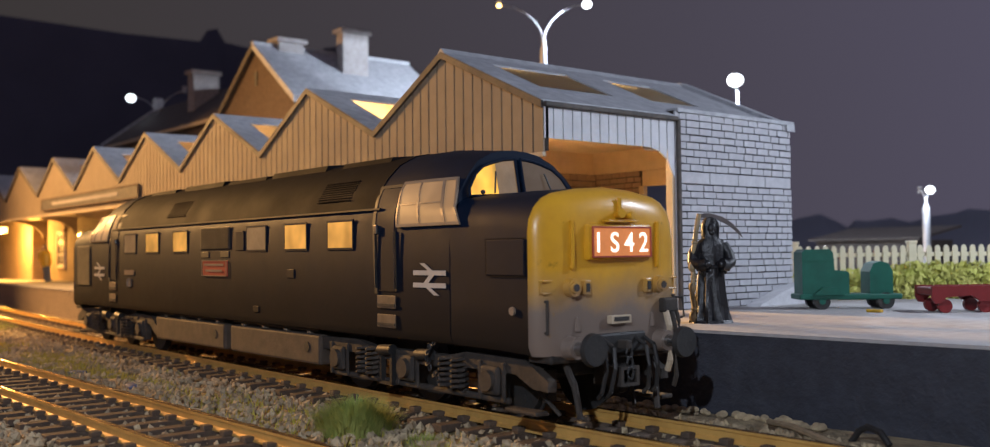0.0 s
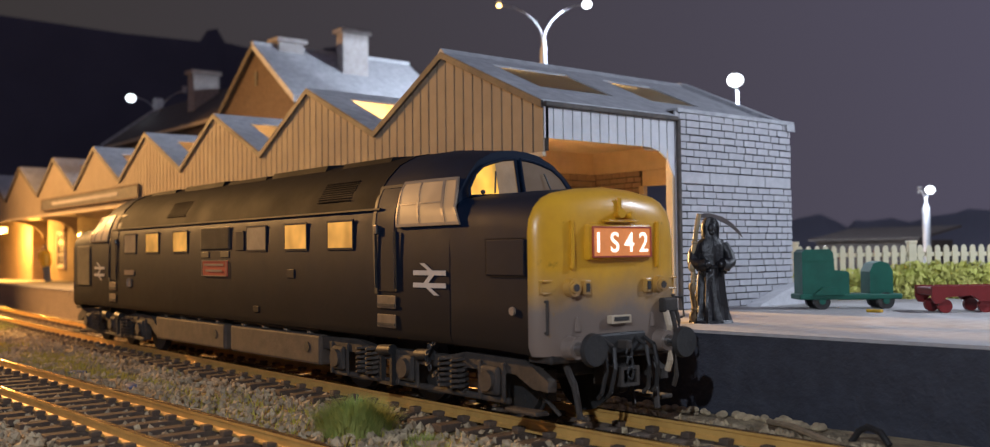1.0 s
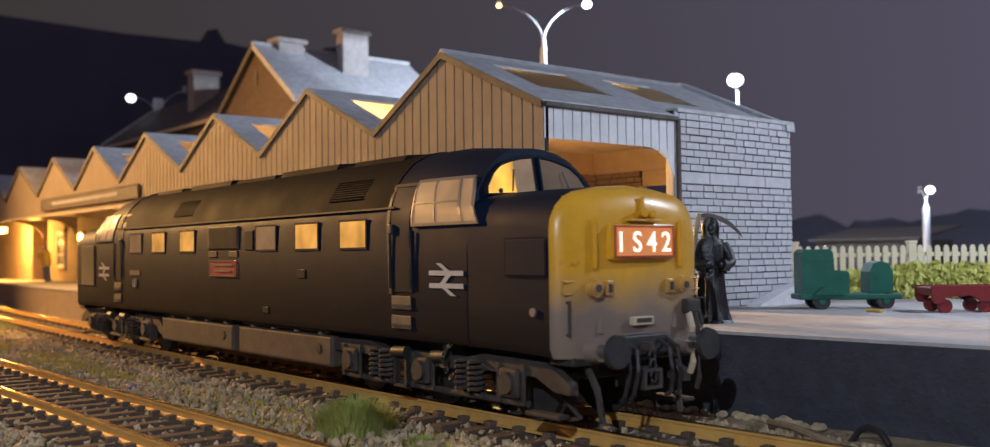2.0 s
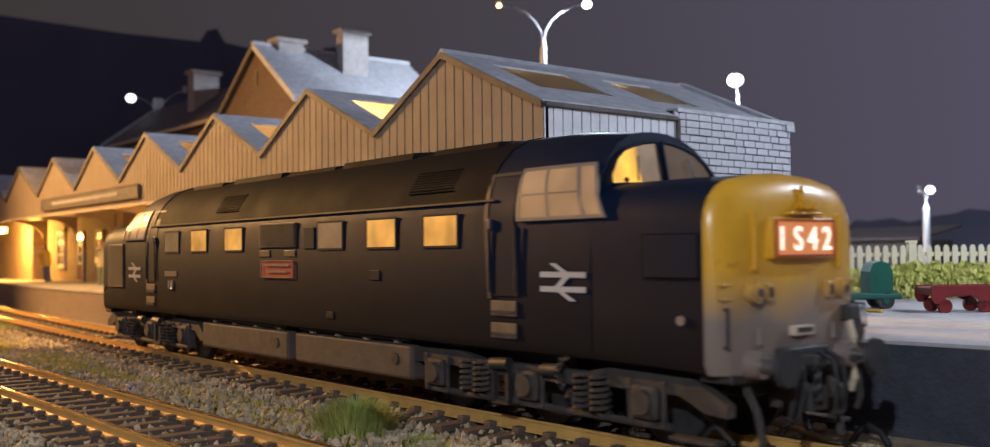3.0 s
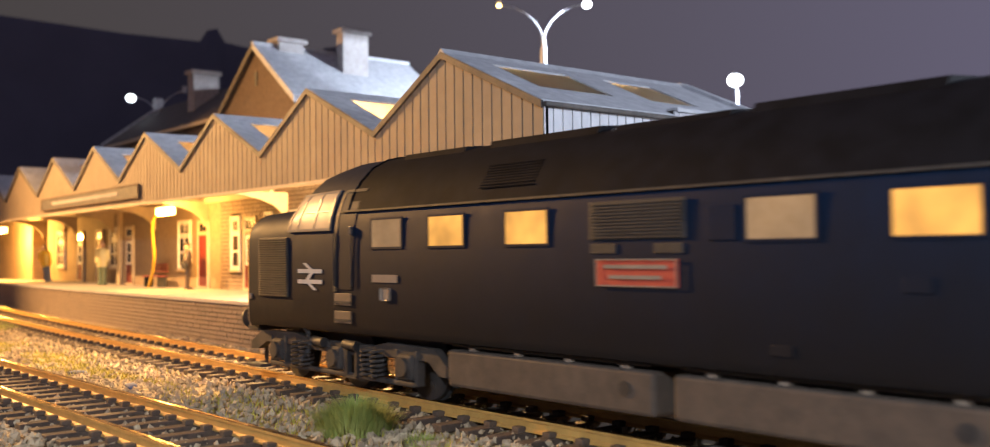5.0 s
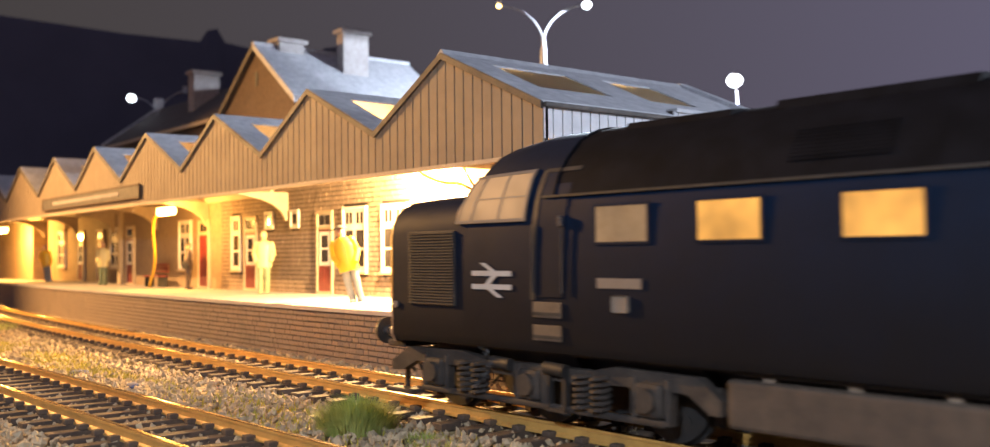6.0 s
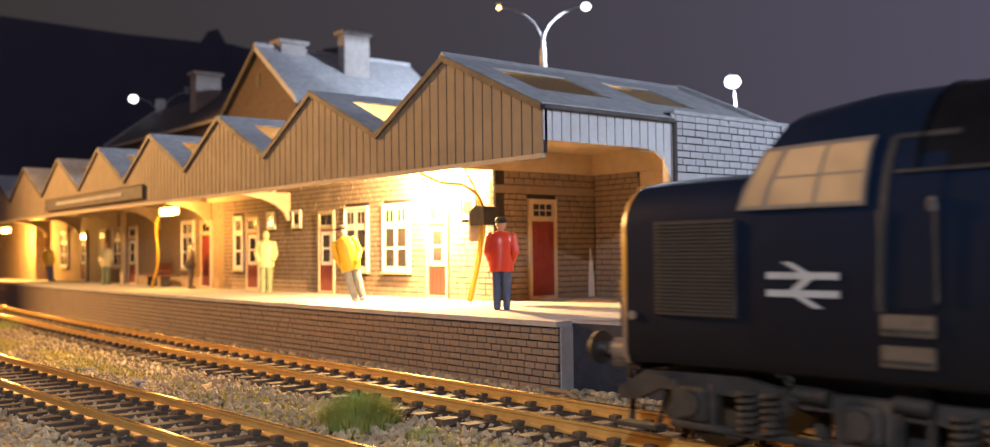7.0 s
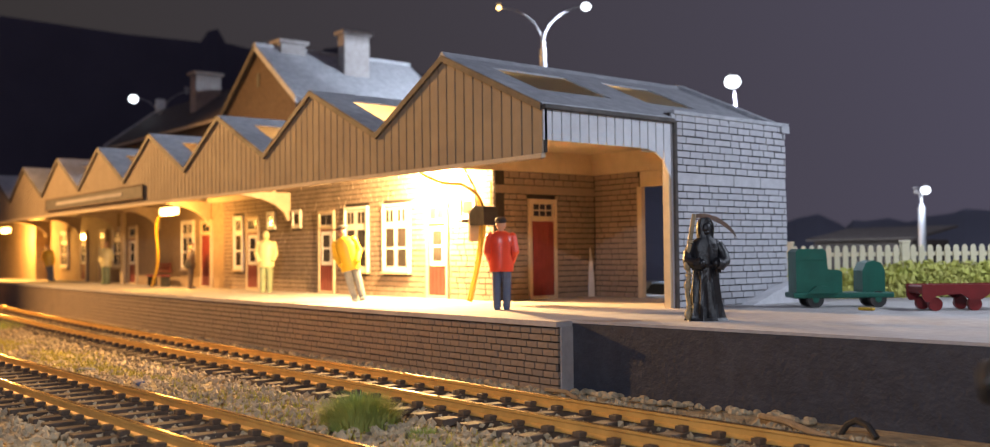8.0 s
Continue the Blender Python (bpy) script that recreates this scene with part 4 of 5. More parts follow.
def station_window(name, x, y, turn, lights=2, w=.62, small=False):
    """Tall sashes with divided top lights, in one white frame."""
    tw = lights * w
    z0, z1 = (2.25, 2.75) if small else (.80, 2.68)
    wn = tagged(empty(name, x, y, 1.0, turn), "white timber sash window with dark panes" if not small else "small white-framed window", "window", kind="structure")
    part("window_frame", frame_bm(B(), -tw / 2 - .07, tw / 2 + .07, z0 - .07, z1 + .07, .07, -.06, .06), WHITE, wn)
    part("window_board", box(B(), -tw / 2, tw / 2, -.01, .04, z0, z1), WHITE, wn)
    if not small:
        part("window_sill", box(B(), -tw / 2 - .12, tw / 2 + .12, -.11, .03, z0 - .14, z0 - .07, .01), CREAM, wn)
    for i in range(lights):
        xa = -tw / 2 + i * w
        if small:
            part("pane", box(B(), xa + .06, xa + w - .06, -.02, 0, z0 + .08, z1 - .08), PANE, wn)
            continue
        for a, b in ((.12, .26), (.34, .48)):
            part("pane", box(B(), xa + a, xa + b, -.02, 0, 2.22, 2.58), PANE, wn)
        for c, d in ((.90, 1.40), (1.48, 2.02)):
            part("pane", box(B(), xa + .10, xa + w - .10, -.02, 0, c, d), PANE, wn)
    return wn


def building_fittings(st, sb):
    # right-hand end of the canopy: white boarded valance with a curved foot, gutter and soffit
    val = part("valance", box(B(), RIGHT - .09, RIGHT - .04, FY + .12, 6.83, 4.52, 5.10), MORTAR, st, "dark backing of the white valance")
    n = 15
    w = (6.86 - FY) / n
    for j in range(n):
        a, b = FY + j * w + .018, FY + (j + 1) * w - .018
        foot = lambda y: 4.46 - (.72 * (1 - math.sqrt(max(0, 1 - ((y - 5.95) / .9) ** 2))) if y > 5.95 else 0)
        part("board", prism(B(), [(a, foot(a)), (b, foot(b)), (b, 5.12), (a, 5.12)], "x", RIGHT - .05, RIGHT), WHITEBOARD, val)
    part("gutter", box(B(), RIGHT - .02, RIGHT + .10, FY - .02, 6.9, 5.06, 5.16, .03), TRIM, st, "dark gutter")
    bm = B()
    box(bm, RIGHT - .16, RIGHT - .10, 6.0, 6.85, 4.4, 5.0)
    part("bracket", bm, CREAM, st)
    part("cross_beam", box(B(), -9.02, -8.80, FY + .13, 10.2, 4.42, 5.08, .01), CREAM, st, "cream cross beam")
    part("soffit", box(B(), -8.80, RIGHT - .1, FY + .13, 10.2, 5.00, 5.06), CREAM, st, "plain cream soffit")
    part("back_beam", box(B(), -8.8, RIGHT - .25, 10.08, 10.2, 4.42, 5.0), CREAM, st)
    for i in range(2, 9):
        if i == 3:
            continue
        x = (VALLEYS[i] if i > 2 else -19.9) - .1
        bm = B()
        pts = [(6.5, 3.45), (6.5, 4.42), (4.5, 4.42), (4.5, 4.32)] + [(4.5 + 1.86 * math.sin(a), 3.45 + .84 * math.cos(a)) for a in (.25, .55, .85, 1.15, 1.4)] + [(6.38, 3.45)]
        prism(bm, pts, "x", x - .06, x + .06)
        part("bracket", bm, CREAM, st, "cream curved canopy bracket")
    part("tie_board", box(B(), -54, -21.0, 6.35, 6.5, 4.35, 4.62), CREAM, st)
    # rear gable end of the roof and wing wall coping
    bm = B()
    for s in (-1, 1):
        xm = (RIGHT + VALLEYS[1]) / 2 - LEAN
        xe = RIGHT + .08 if s > 0 else VALLEYS[1] - .08
        prism(bm, [(xm, APEX + .16), (xe, VAL + .14), (xe, VAL - .02), (xm, APEX)], "y", RY - .03, RY + .28)
    part("rear_verge", bm, ROOF, st, "pale frayed card verge")
    part("ridge_cap", prism(B(), [(xm - .14, APEX), (xm + .14, APEX), (xm, APEX + .13)], "y", FY - .05, RY), ROOF, st)
    part("wall_coping", box(B(), RIGHT - .26, RIGHT + .06, 6.9, 11.2, 5.26, 5.36, .02), ROOF, sb, "pale eaves strip")
    part("downpipe", rod(B(), (RIGHT + .05, 6.92, 1.0), (RIGHT + .05, 6.92, 5.1), .055, n=10), TRIM, sb, "grey downpipe")
    part("pilaster", box(B(), RIGHT - .20, RIGHT - .02, 6.78, 6.86, 1.0, 4.5), CREAM, sb)
    # stonework
    skip = [(-11.85, -10.80, 1.0, 3.72), (-14.15, -12.65, 1.65, 3.75), (-16.35, -14.9, 1.65, 3.75), (-18.0, -16.95, 1.0, 3.72), (-10.25, -9.6, 3.15, 3.85), (-19.75, -19.2, 3.15, 3.85), (-21.65, -21.05, 3.15, 3.85), (-23.4, -22.3, 1.0, 3.72), (-24.45, -23.65, 1.65, 3.75)]
    fw = [o for o in sb.children if o.name.startswith("front_wall")][0]
    blocks(fw, -25.4, -8.86, 6.55, 1.0, 4.75, -1, "x", BRICK, .36, .15, 11, skip)
    ew = [o for o in sb.children if o.name.startswith("end_wall")][0]
    blocks(ew, 6.58, 10.2, -8.87, 1.0, 3.82, 1, "y", BRICK, .36, .15, 12, [(7.69, 8.69, 1.0, 3.72)])
    blocks(ew, 6.58, 10.2, -8.87, 4.06, 4.42, 1, "y", BRICK, .36, .15, 13)
    part("band", box(B(), -8.90, -8.815, 6.56, 10.2, 3.83, 4.05, .01), BRICK, ew, "smooth stone band")
    rw = [o for o in sb.children if o.name.startswith("recess_wall")][0]
    blocks(rw, -8.8, -7.12, 10.22, 1.0, 4.42, -1, "x", BRICK, .36, .15, 14)
    ww = [o for o in sb.children if o.name.startswith("wing_wall")][0]
    blocks(ww, 7.0, 11.1, RIGHT - .03, 1.0, 3.72, 1, "y", WHITEBRICK, .44, .155, 15)
    blocks(ww, 7.0, 11.1, RIGHT - .03, 4.0, 5.28, 1, "y", WHITEBRICK, .44, .155, 16)
    for k in range(4):
        part("band_stone", box(B(), RIGHT - .04, RIGHT + .012, 7.0 + k * 1.02, 7.0 + (k + 1) * 1.02 - .02, 3.735, 3.985, .01), WHITEBRICK, ww)
    part("quoin", box(B(), RIGHT - .24, RIGHT + .012, 6.86, 6.99, 1.0, 5.28, .01), WHITEBRICK, ww)
    # openings
    station_door("door_1", -11.33, 6.5, 0, .85, (2, 1), True)
    station_door("door_2", -17.47, 6.5, 0, .85, (2, 1), True)
    station_door("door_3", -8.82, 8.19, 90, .82, (3, 2), False)
    station_window("window_1", -13.40, 6.5, 0)
    station_window("window_2", -15.62, 6.5, 0)
    station_window("window_3", -9.92, 6.5, 0, 1, .55, True)
    station_window("window_4", -19.47, 6.5, 0, 1, .45, True)
    for k, (x, y) in enumerate(((-22.85, 6.5), (-26.95, 6.47), (-35.2, 6.47), (-41.5, 7.15), (-44.6, 7.15))):
        station_door("door_%d" % (4 + k), x, y, 0, .85, (2, 1), k % 2 == 0)
    for k, (x, y, n, w) in enumerate(((-24.05, 6.5, 1, .62), (-28.8, 6.47, 2, .55), (-39.2, 7.15, 2, .62), (-48.0, 7.15, 2, .62))):
        station_window("window_%d" % (5 + k), x, y, 0, n, w)
    station_window("window_9", -21.35, 6.5, 0, 1, .45, True)
    part("smooth_wall", box(B(), -36.2, -25.42, 6.52, 6.85, 1.0, 4.75), TAN, sb, "smooth tan rendered wall")
    part("passage_jamb", box(B(), -7.13, -6.98, 10.12, 10.27, 1.0, 4.0), CREAM, sb, "pale passage jamb")
    part("passage_floor", box(B(), -6.97, RIGHT - .25, 10.0, 11.2, .98, 1.006), PLAT_TOP, sb)
    part("reveal", box(B(), RIGHT - .245, RIGHT - .225, 6.87, 10.2, 1.0, 5.0), CREAM, sb, "cream inner face of the side wall")


def upper_house():
    h = tagged(empty("main_house", .65, 0, 1.0), "two-storey brown stone house with grey roof and chimneys", "house")
    def put(name, bm, m, label="", parent=h):
        bmesh.ops.translate(bm, verts=bm.verts, vec=(0, 0, -1.0))
        return part(name, bm, m, parent, label)
    x0, x1, xm, ze, za = -35.9, -28.6, -32.15, 9.1, 11.75
    wall = put("wall", prism(B(), [(x0, GZ), (x1, GZ), (x1, ze), (xm, za), (x0, ze)], "y", 11.0, 19.3), HOUSE, "brown stone gable wall")
    put("vent_slit", box(B(), xm - .12, xm + .12, 10.97, 11.02, 10.1, 10.75), BLACK, "dark slit in the gable", wall)
    # lamplight put into the colour: right slope and verge pale, left ones dark
    for s in (-1, 1):
        xe = xm + s * 3.95
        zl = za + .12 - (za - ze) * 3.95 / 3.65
        roof = put("roof", prism(B(), [(xm, za + .12), (xe, zl), (xe, zl + .16), (xm, za + .30)], "y", 10.9, 19.5), ROOF if s > 0 else SLATE, "slate roof slope, coloured paler on its lit side")
        put("verge", prism(B(), [(xm, za + .34), (xe, zl + .18), (xe, zl - .12), (xm, za + .04)], "y", 10.78, 10.98), ROOF if s > 0 else TRIM, "stone verge, coloured paler on its lit side", roof)
    put("ridge", box(B(), xm - .12, xm + .12, 10.8, 19.5, za + .24, za + .40), ROOF)
    def chimney(x, y, z0, z1, w, d, m, name="chimney"):
        c = put(name, box(B(), x - w / 2, x + w / 2, y - d / 2, y + d / 2, z0, z1, .02), m, "pale square chimney stack")
        put("cap", box(B(), x - w / 2 - .14, x + w / 2 + .14, y - d / 2 - .14, y + d / 2 + .14, z1 - .02, z1 + .18, .03), m, "", c)
        return c
    chimney(-30.75, 15.3, 9.6, 12.8, .62, 1.4, CHIMNEY)
    chimney(-32.15, 12.6, 11.5, 12.25, .8, 1.3, CHIMNEY)
    chimney(-43.0, 13.1, 10.2, 12.4, .8, 1.5, CHIMNEY)
    # long lower range beside it
    put("range_wall", prism(B(), [(11.2, GZ), (17.6, GZ), (17.6, 9.2), (14.4, 11.5), (11.2, 9.2)], "x", -52.5, -35.95), HOUSE, "brown stone range")
    for s in (-1, 1):
        put("range_roof", prism(B(), [(14.4, 11.6), (14.4 + s * 3.55, 9.05), (14.4 + s * 3.55, 9.2), (14.4, 11.78)], "x", -53.0, -35.9), SLATE, "dark brown slate roof")
    put("eaves_board", box(B(), -53, -35.9, 10.78, 10.86, 8.95, 9.12), CREAM, "pale eaves board")
    put("end_verge", prism(B(), [(14.4, 11.95), (10.8, 9.3), (10.8, 9.0), (14.4, 11.6)], "x", -53.3, -53.02), ROOF, "pale end verge")
    put("finial", box(B(), -53.4, -52.9, 14.1, 14.7, 11.6, 12.5, .1), ROOF)
    # flat-roofed link block whose roof shows between the gables
    put("link_roof", box(B(), -28.5, -9.2, 10.95, 17, 5.4, 6.1), SLATE)
    put("link_cornice", box(B(), -36, -23, 10.75, 10.98, 7.6, 7.85), WHITEBOARD, "pale cornice")
    return h


# ---- lamps ----
def street_lamp(x, y, z0, z1, arms, label, power=0.0, bulb=.30, reach=2.4):
    """A column with curved arms; arms are (direction in degrees, lit) pairs."""
    sl = tagged(empty("street_lamp", x, y, z0), label, "street lamp", "street lamps")
    h = z1 - z0
    part("column", rod(B(), (0, 0, 0), (0, 0, h * .845), .17, .14, 12), POLE, sl, "galvanised column", True)
    part("upper_pole", rod(B(), (0, 0, h * .84), (0, 0, h * .87), .09, .08, 10), POLE, sl, "", True)
    part("foot_plate", box(B(), -.28, .28, -.28, .28, 0, .06, .01), POLE, sl)
    for deg, lit in arms:
        c, s = math.cos(radians(deg)), math.sin(radians(deg))
        pts = [(reach * (1 - math.cos(a)), h * .86 + (h * .125) * math.sin(a)) for a in (0, .3, .6, .9, 1.2, 1.5)]
        bm = B()
        for (ra, za), (rb, zb) in zip(pts, pts[1:]):
            rod(bm, (ra * c, ra * s, za), (rb * c, rb * s, zb), .035, n=8)
        arm = part("arm", bm, POLE, sl, "curved arm", True)
        r, z = pts[-1]
        part("lamp_head", ball(B(), (r * c, r * s, z + bulb * .6), bulb * .6, (1, 1, .5)), POLE, arm, "", True)
        part("lens", ball(B(), (r * c, r * s, z - .04), bulb if lit == 1 else bulb * .5, (1, 1, .85), 14), LED if lit == 1 else BULB if lit == 2 else POLE, arm, "glowing lens" if lit else "unlit lens", True)
        if power and (lit == 1 or len(arms) == 1):
            head = lamp("street_light", "SPOT", x + r * c, y + r * s, z0 + z - bulb - .1, power, COOL if lit == 1 else (1.0, 0.60, 0.26), .2)
            head.data.spot_size, head.data.spot_blend = radians(180), .05
    return sl


def fill_flood(x, y, z, aim, power):
    """A shaded floodlight on a mast, added out of view and turned towards the tracks."""
    fl = tagged(empty("fill_flood", x, y, GZ), "unseen warm floodlight on a tall mast, added to light the tracks", "flood lamp")
    h = z - GZ
    part("mast", rod(B(), (0, 0, 0), (0, 0, h + .3), .16, .10, 12), POLE, fl, "", True)
    d = (Vector(aim) - Vector((x, y, z))).normalized()
    o = Vector((0, 0, h)) + d * .35
    part("hood", rod(B(), o, o + d * .5, .22, .42, 16), BLACK, fl, "dark flared hood", True)
    part("lens", rod(B(), o + d * .5, o + d * .52, .38, n=16), BULB, fl, "glowing warm lens")
    p = Vector((x, y, GZ)) + o + d * .7
    head = lamp("flood_light", "SPOT", *p, power, (1.0, 0.52, 0.17), .3)
    head.matrix_basis = Matrix.Translation(p * K) @ d.to_track_quat("-Z", "Y").to_matrix().to_4x4()
    head.data.spot_size, head.data.spot_blend = radians(108), .9
    return fl


def canopy_light(x, y, z, label, power, tint=AMBER):
    cl = tagged(empty("canopy_light", x, y, z), label, "lamp", "lamps under the canopy")
    part("bulb", box(B(), -.75, .75, -.13, .13, -.30, .0, .09), BULB, cl, "glowing warm bulb", True)
    part("holder", box(B(), -.8, .8, -.15, .15, .0, .06, .02), CREAM, cl)
    lamp("bulb_light", "POINT", x, y, z - .55, power, tint, .15)
    return cl


def cable(name, pts, r, material, label):
    """A loose wire through a few points, smoothed."""
    cu = bpy.data.curves.new(name, "CURVE")
    cu.dimensions, cu.bevel_depth, cu.bevel_resolution, cu.resolution_u = "3D", r * K, 2, 8
    sp = cu.splines.new("BEZIER")
    sp.bezier_points.add(len(pts) - 1)
    for bp, p in zip(sp.bezier_points, pts):
        bp.co = Vector(p) * K
        bp.handle_left_type = bp.handle_right_type = "AUTO"
    ob = new(name, cu)
    me = bpy.data.meshes.new_from_object(ob)
    bpy.data.objects.remove(ob)
    me.materials.append(material)
    ob = new(name, me)
    return tagged(ob, label, "cable", "loose wires")


# ---- figures: plain moulded figurines ----
def figurine(x, y, turn, h, coat, legs, head, label, lean=0, hat=None, bag=False):
    """One moulded figure on a small foot; colours by material slot, one mesh."""
    bm = B()
    s = h / 1.8
    def mark(i):
        bm.faces.ensure_lookup_table()
        for f in bm.faces:
            if f not in seen:
                f.material_index = i
                seen.add(f)
    seen = set()
    for sg in (-1, 1):
        rod(bm, (sg * .09 * s, .02, .04 * s), (sg * .10 * s, 0, .48 * s), .075 * s, .085 * s, 9)
        rod(bm, (sg * .10 * s, 0, .46 * s), (sg * .085 * s, 0, .92 * s), .085 * s, .11 * s, 9)
        box(bm, sg * .09 * s - .06 * s, sg * .09 * s + .06 * s, -.16 * s, .10 * s, 0, .09 * s, .02 * s)
    mark(1)
    ring = lambda z, a, b, dy=0: [(a * s * math.cos(t * math.pi / 6), dy + b * s * math.sin(t * math.pi / 6), z * s) for t in range(12)]
    loft(bm, [ring(.74, .23, .155), ring(.86, .235, .165), ring(1.05, .215, .15), ring(1.28, .25, .16), ring(1.42, .25, .14), ring(1.50, .15, .11), ring(1.53, .085, .08)])
    for sg in (-1, 1):
        rod(bm, (sg * .22 * s, 0, 1.42 * s), (sg * .27 * s, .04 * s, 1.12 * s), .085 * s, .08 * s, 8)
        rod(bm, (sg * .27 * s, .04 * s, 1.14 * s), (sg * .19 * s, -.11 * s, .90 * s), .08 * s, .065 * s, 8)
        ball(bm, (sg * .215 * s, 0, 1.41 * s), .092 * s, n=8)
        ball(bm, (sg * .27 * s, .04 * s, 1.13 * s), .082 * s, n=8)
    mark(0)
    rod(bm, (0, 0, 1.50 * s), (0, 0, 1.60 * s), .06 * s, n=8)
    ball(bm, (0, -.01, 1.67 * s), .115 * s, (.9, 1, 1.15), 12)
    mark(2)
    if hat:
        ball(bm, (0, .01, 1.73 * s), .12 * s, (1, 1.05, .7), 10)
        if hat == "brim":
            rod(bm, (0, 0, 1.72 * s), (0, 0, 1.745 * s), .19 * s, n=14)
        mark(3)
    if bag:
        box(bm, -.30 * s, -.16 * s, -.05 * s, .2 * s, .80 * s, 1.1 * s, .03 * s)
        mark(3)
    ob = part("figurine", bm, coat, None, "", True)
    for m in (legs, head, BLACK):
        ob.data.materials.append(m)
    at(ob, x, y, 1.0, turn, 0, lean)
    return tagged(ob, label, "figurine", "figures on the platform")


def reaper(x, y, turn):
    """A robed figure with a scythe, cast in one piece."""
    bm = B()
    profile = ((0, .33, .27, .16), (.05, .31, .25, .16), (.30, .27, .22, .14), (.62, .24, .19, .12), (.90, .22, .165, .08), (1.02, .235, .17, .05),
               (1.18, .25, .17, .05), (1.33, .26, .165, .04), (1.42, .22, .15, .03), (1.47, .15, .13, 0), (1.54, .155, .15, 0), (1.64, .165, .165, 0), (1.74, .15, .155, 0), (1.82, .10, .11, 0), (1.85, .03, .04, 0))
    rings = []
    for z, a, b, fold in profile:
        ring = []
        for t in range(36):
            th = t * math.tau / 36
            q = 1 + fold * math.sin(9 * th + 2.2 * z) + .5 * fold * math.sin(5 * th - 3 * z)
            dent = .72 if 1.5 < z < 1.78 and math.sin(th) < -.72 else 1  # the hood's opening
            ring.append((a * q * math.cos(th), b * q * dent * math.sin(th), z))
        rings.append(ring)
    loft(bm, rings)
    ball(bm, (0, -.06, 1.645), .105, (.85, .85, 1.1), 12)  # bony face in the hood
    ball(bm, (0, -.11, 1.57), .055, (1, .8, .8), 8)
    for sg in (-1, 1):
        arm = [(sg * .22, .0, 1.38), (sg * .31, -.03, 1.20), (sg * .33, -.08, 1.06), (sg * .22, -.20, 1.00), (sg * .13, -.24, 1.02)]
        for k, (p, q) in enumerate(zip(arm, arm[1:])):
            rod(bm, p, q, (.085, .095, .10, .10)[k], (.095, .10, .10, .115)[k], 10)
            ball(bm, q, (.095, .10, .10, .08)[k], n=9)
        for k in range(3):  # drooping sleeve folds
            rod(bm, (sg * (.17 + .05 * k), -.19, 1.02), (sg * (.15 + .06 * k), -.17, .80 + .05 * k), .05, .02, 7)
    rod(bm, (-.2, -.17, .98), (.2, -.17, .97), .03, n=6)
    ring = [(.37 * math.cos(t * .5236) * (1 + .08 * math.sin(3 * t)), .31 * math.sin(t * .5236), 0) for t in range(12)]
    loft(bm, [ring, [(px * .92, py * .92, .05) for px, py, _ in ring]])
    bm.faces.ensure_lookup_table()
    n = len(bm.faces)
    staff = [(-.36, -.16, .02), (-.335, -.13, .25), (-.365, -.12, .5), (-.33, -.11, .8), (-.345, -.09, 1.1), (-.29, -.07, 1.4), (-.25, -.05, 1.65), (-.20, -.04, 1.90)]
    tube(bm, staff, .042, 8)
    for p in staff[1:-1:2]:
        ball(bm, p, .062, (1, 1, .7), 8)
    for z in (.12, .62, .98):
        ball(bm, (-.36, -.13, z), .07, (1, .8, 1.4), 8)
    bm.faces.ensure_lookup_table()
    for f in bm.faces[n:]:
        f.material_index = 1
    n = len(bm.faces)
    blade = [(-.24, 1.90), (-.02, 1.91), (.20, 1.85), (.38, 1.73), (.50, 1.60), (.56, 1.48), (.44, 1.59), (.30, 1.70), (.12, 1.79), (-.06, 1.83), (-.24, 1.83)]
    prism(bm, blade, "y", -.055, -.025)
    bm.faces.ensure_lookup_table()
    for f in bm.faces[n:]:
        f.material_index = 2
    ob = part("figurine", bm, GLOSSBLACK, None, "", True)
    ob.data.materials.append(STAFF)
    ob.data.materials.append(STEEL)
    at(ob, x, y, 1.01, turn)
    return tagged(ob, "glossy black robed figurine holding a scythe", "figurine", "figures on the platform")


GLOSSBLACK = mat("glossy_black_paint", (0.006, 0.006, 0.007), (0.010, 0.010, 0.012), None, 0.42, grain=5, bump=0.5, depth=0.03)
STAFF = mat("tan_staff", (0.32, 0.25, 0.14), (0.22, 0.17, 0.09), None, 0.5, grain=6, bump=0.3)
REDCOAT = mat("red_plastic", (0.72, 0.065, 0.025), (0.62, 0.05, 0.02), None, 0.35, grain=2, bump=0.1)
YELCOAT = mat("yellow_plastic", (0.75, 0.48, 0.03), (0.68, 0.42, 0.03), None, 0.4, grain=2, bump=0.1)
PALECOAT = mat("pale_yellow_plastic", (0.66, 0.58, 0.30), (0.6, 0.52, 0.26), None, 0.45, grain=2, bump=0.1)
DARKCOAT = mat("grey_brown_plastic", (0.11, 0.085, 0.08), (0.08, 0.06, 0.055), None, 0.5, grain=2, bump=0.1)
JEANS = mat("blue_trousers", (0.06, 0.09, 0.16), (0.05, 0.07, 0.13), None, 0.6, grain=4, bump=0.1)
GREYLEG = mat("grey_trousers", (0.20, 0.23, 0.27), (0.16, 0.18, 0.21), None, 0.6, grain=4, bump=0.1)
GREENLEG = mat("green_trousers", (0.30, 0.36, 0.20), (0.26, 0.31, 0.17), None, 0.6, grain=4, bump=0.1)
SKIN = mat("painted_face", (0.48, 0.28, 0.18), (0.42, 0.24, 0.15), None, 0.5, grain=3, bump=0)
GREEN = mat("dark_green_enamel", (0.012, 0.11, 0.075), (0.010, 0.085, 0.058), None, 0.4, grain=3, bump=0.15)
MAROON = mat("dark_red_enamel", (0.20, 0.018, 0.018), (0.16, 0.014, 0.014), None, 0.4, grain=3, bump=0.15)
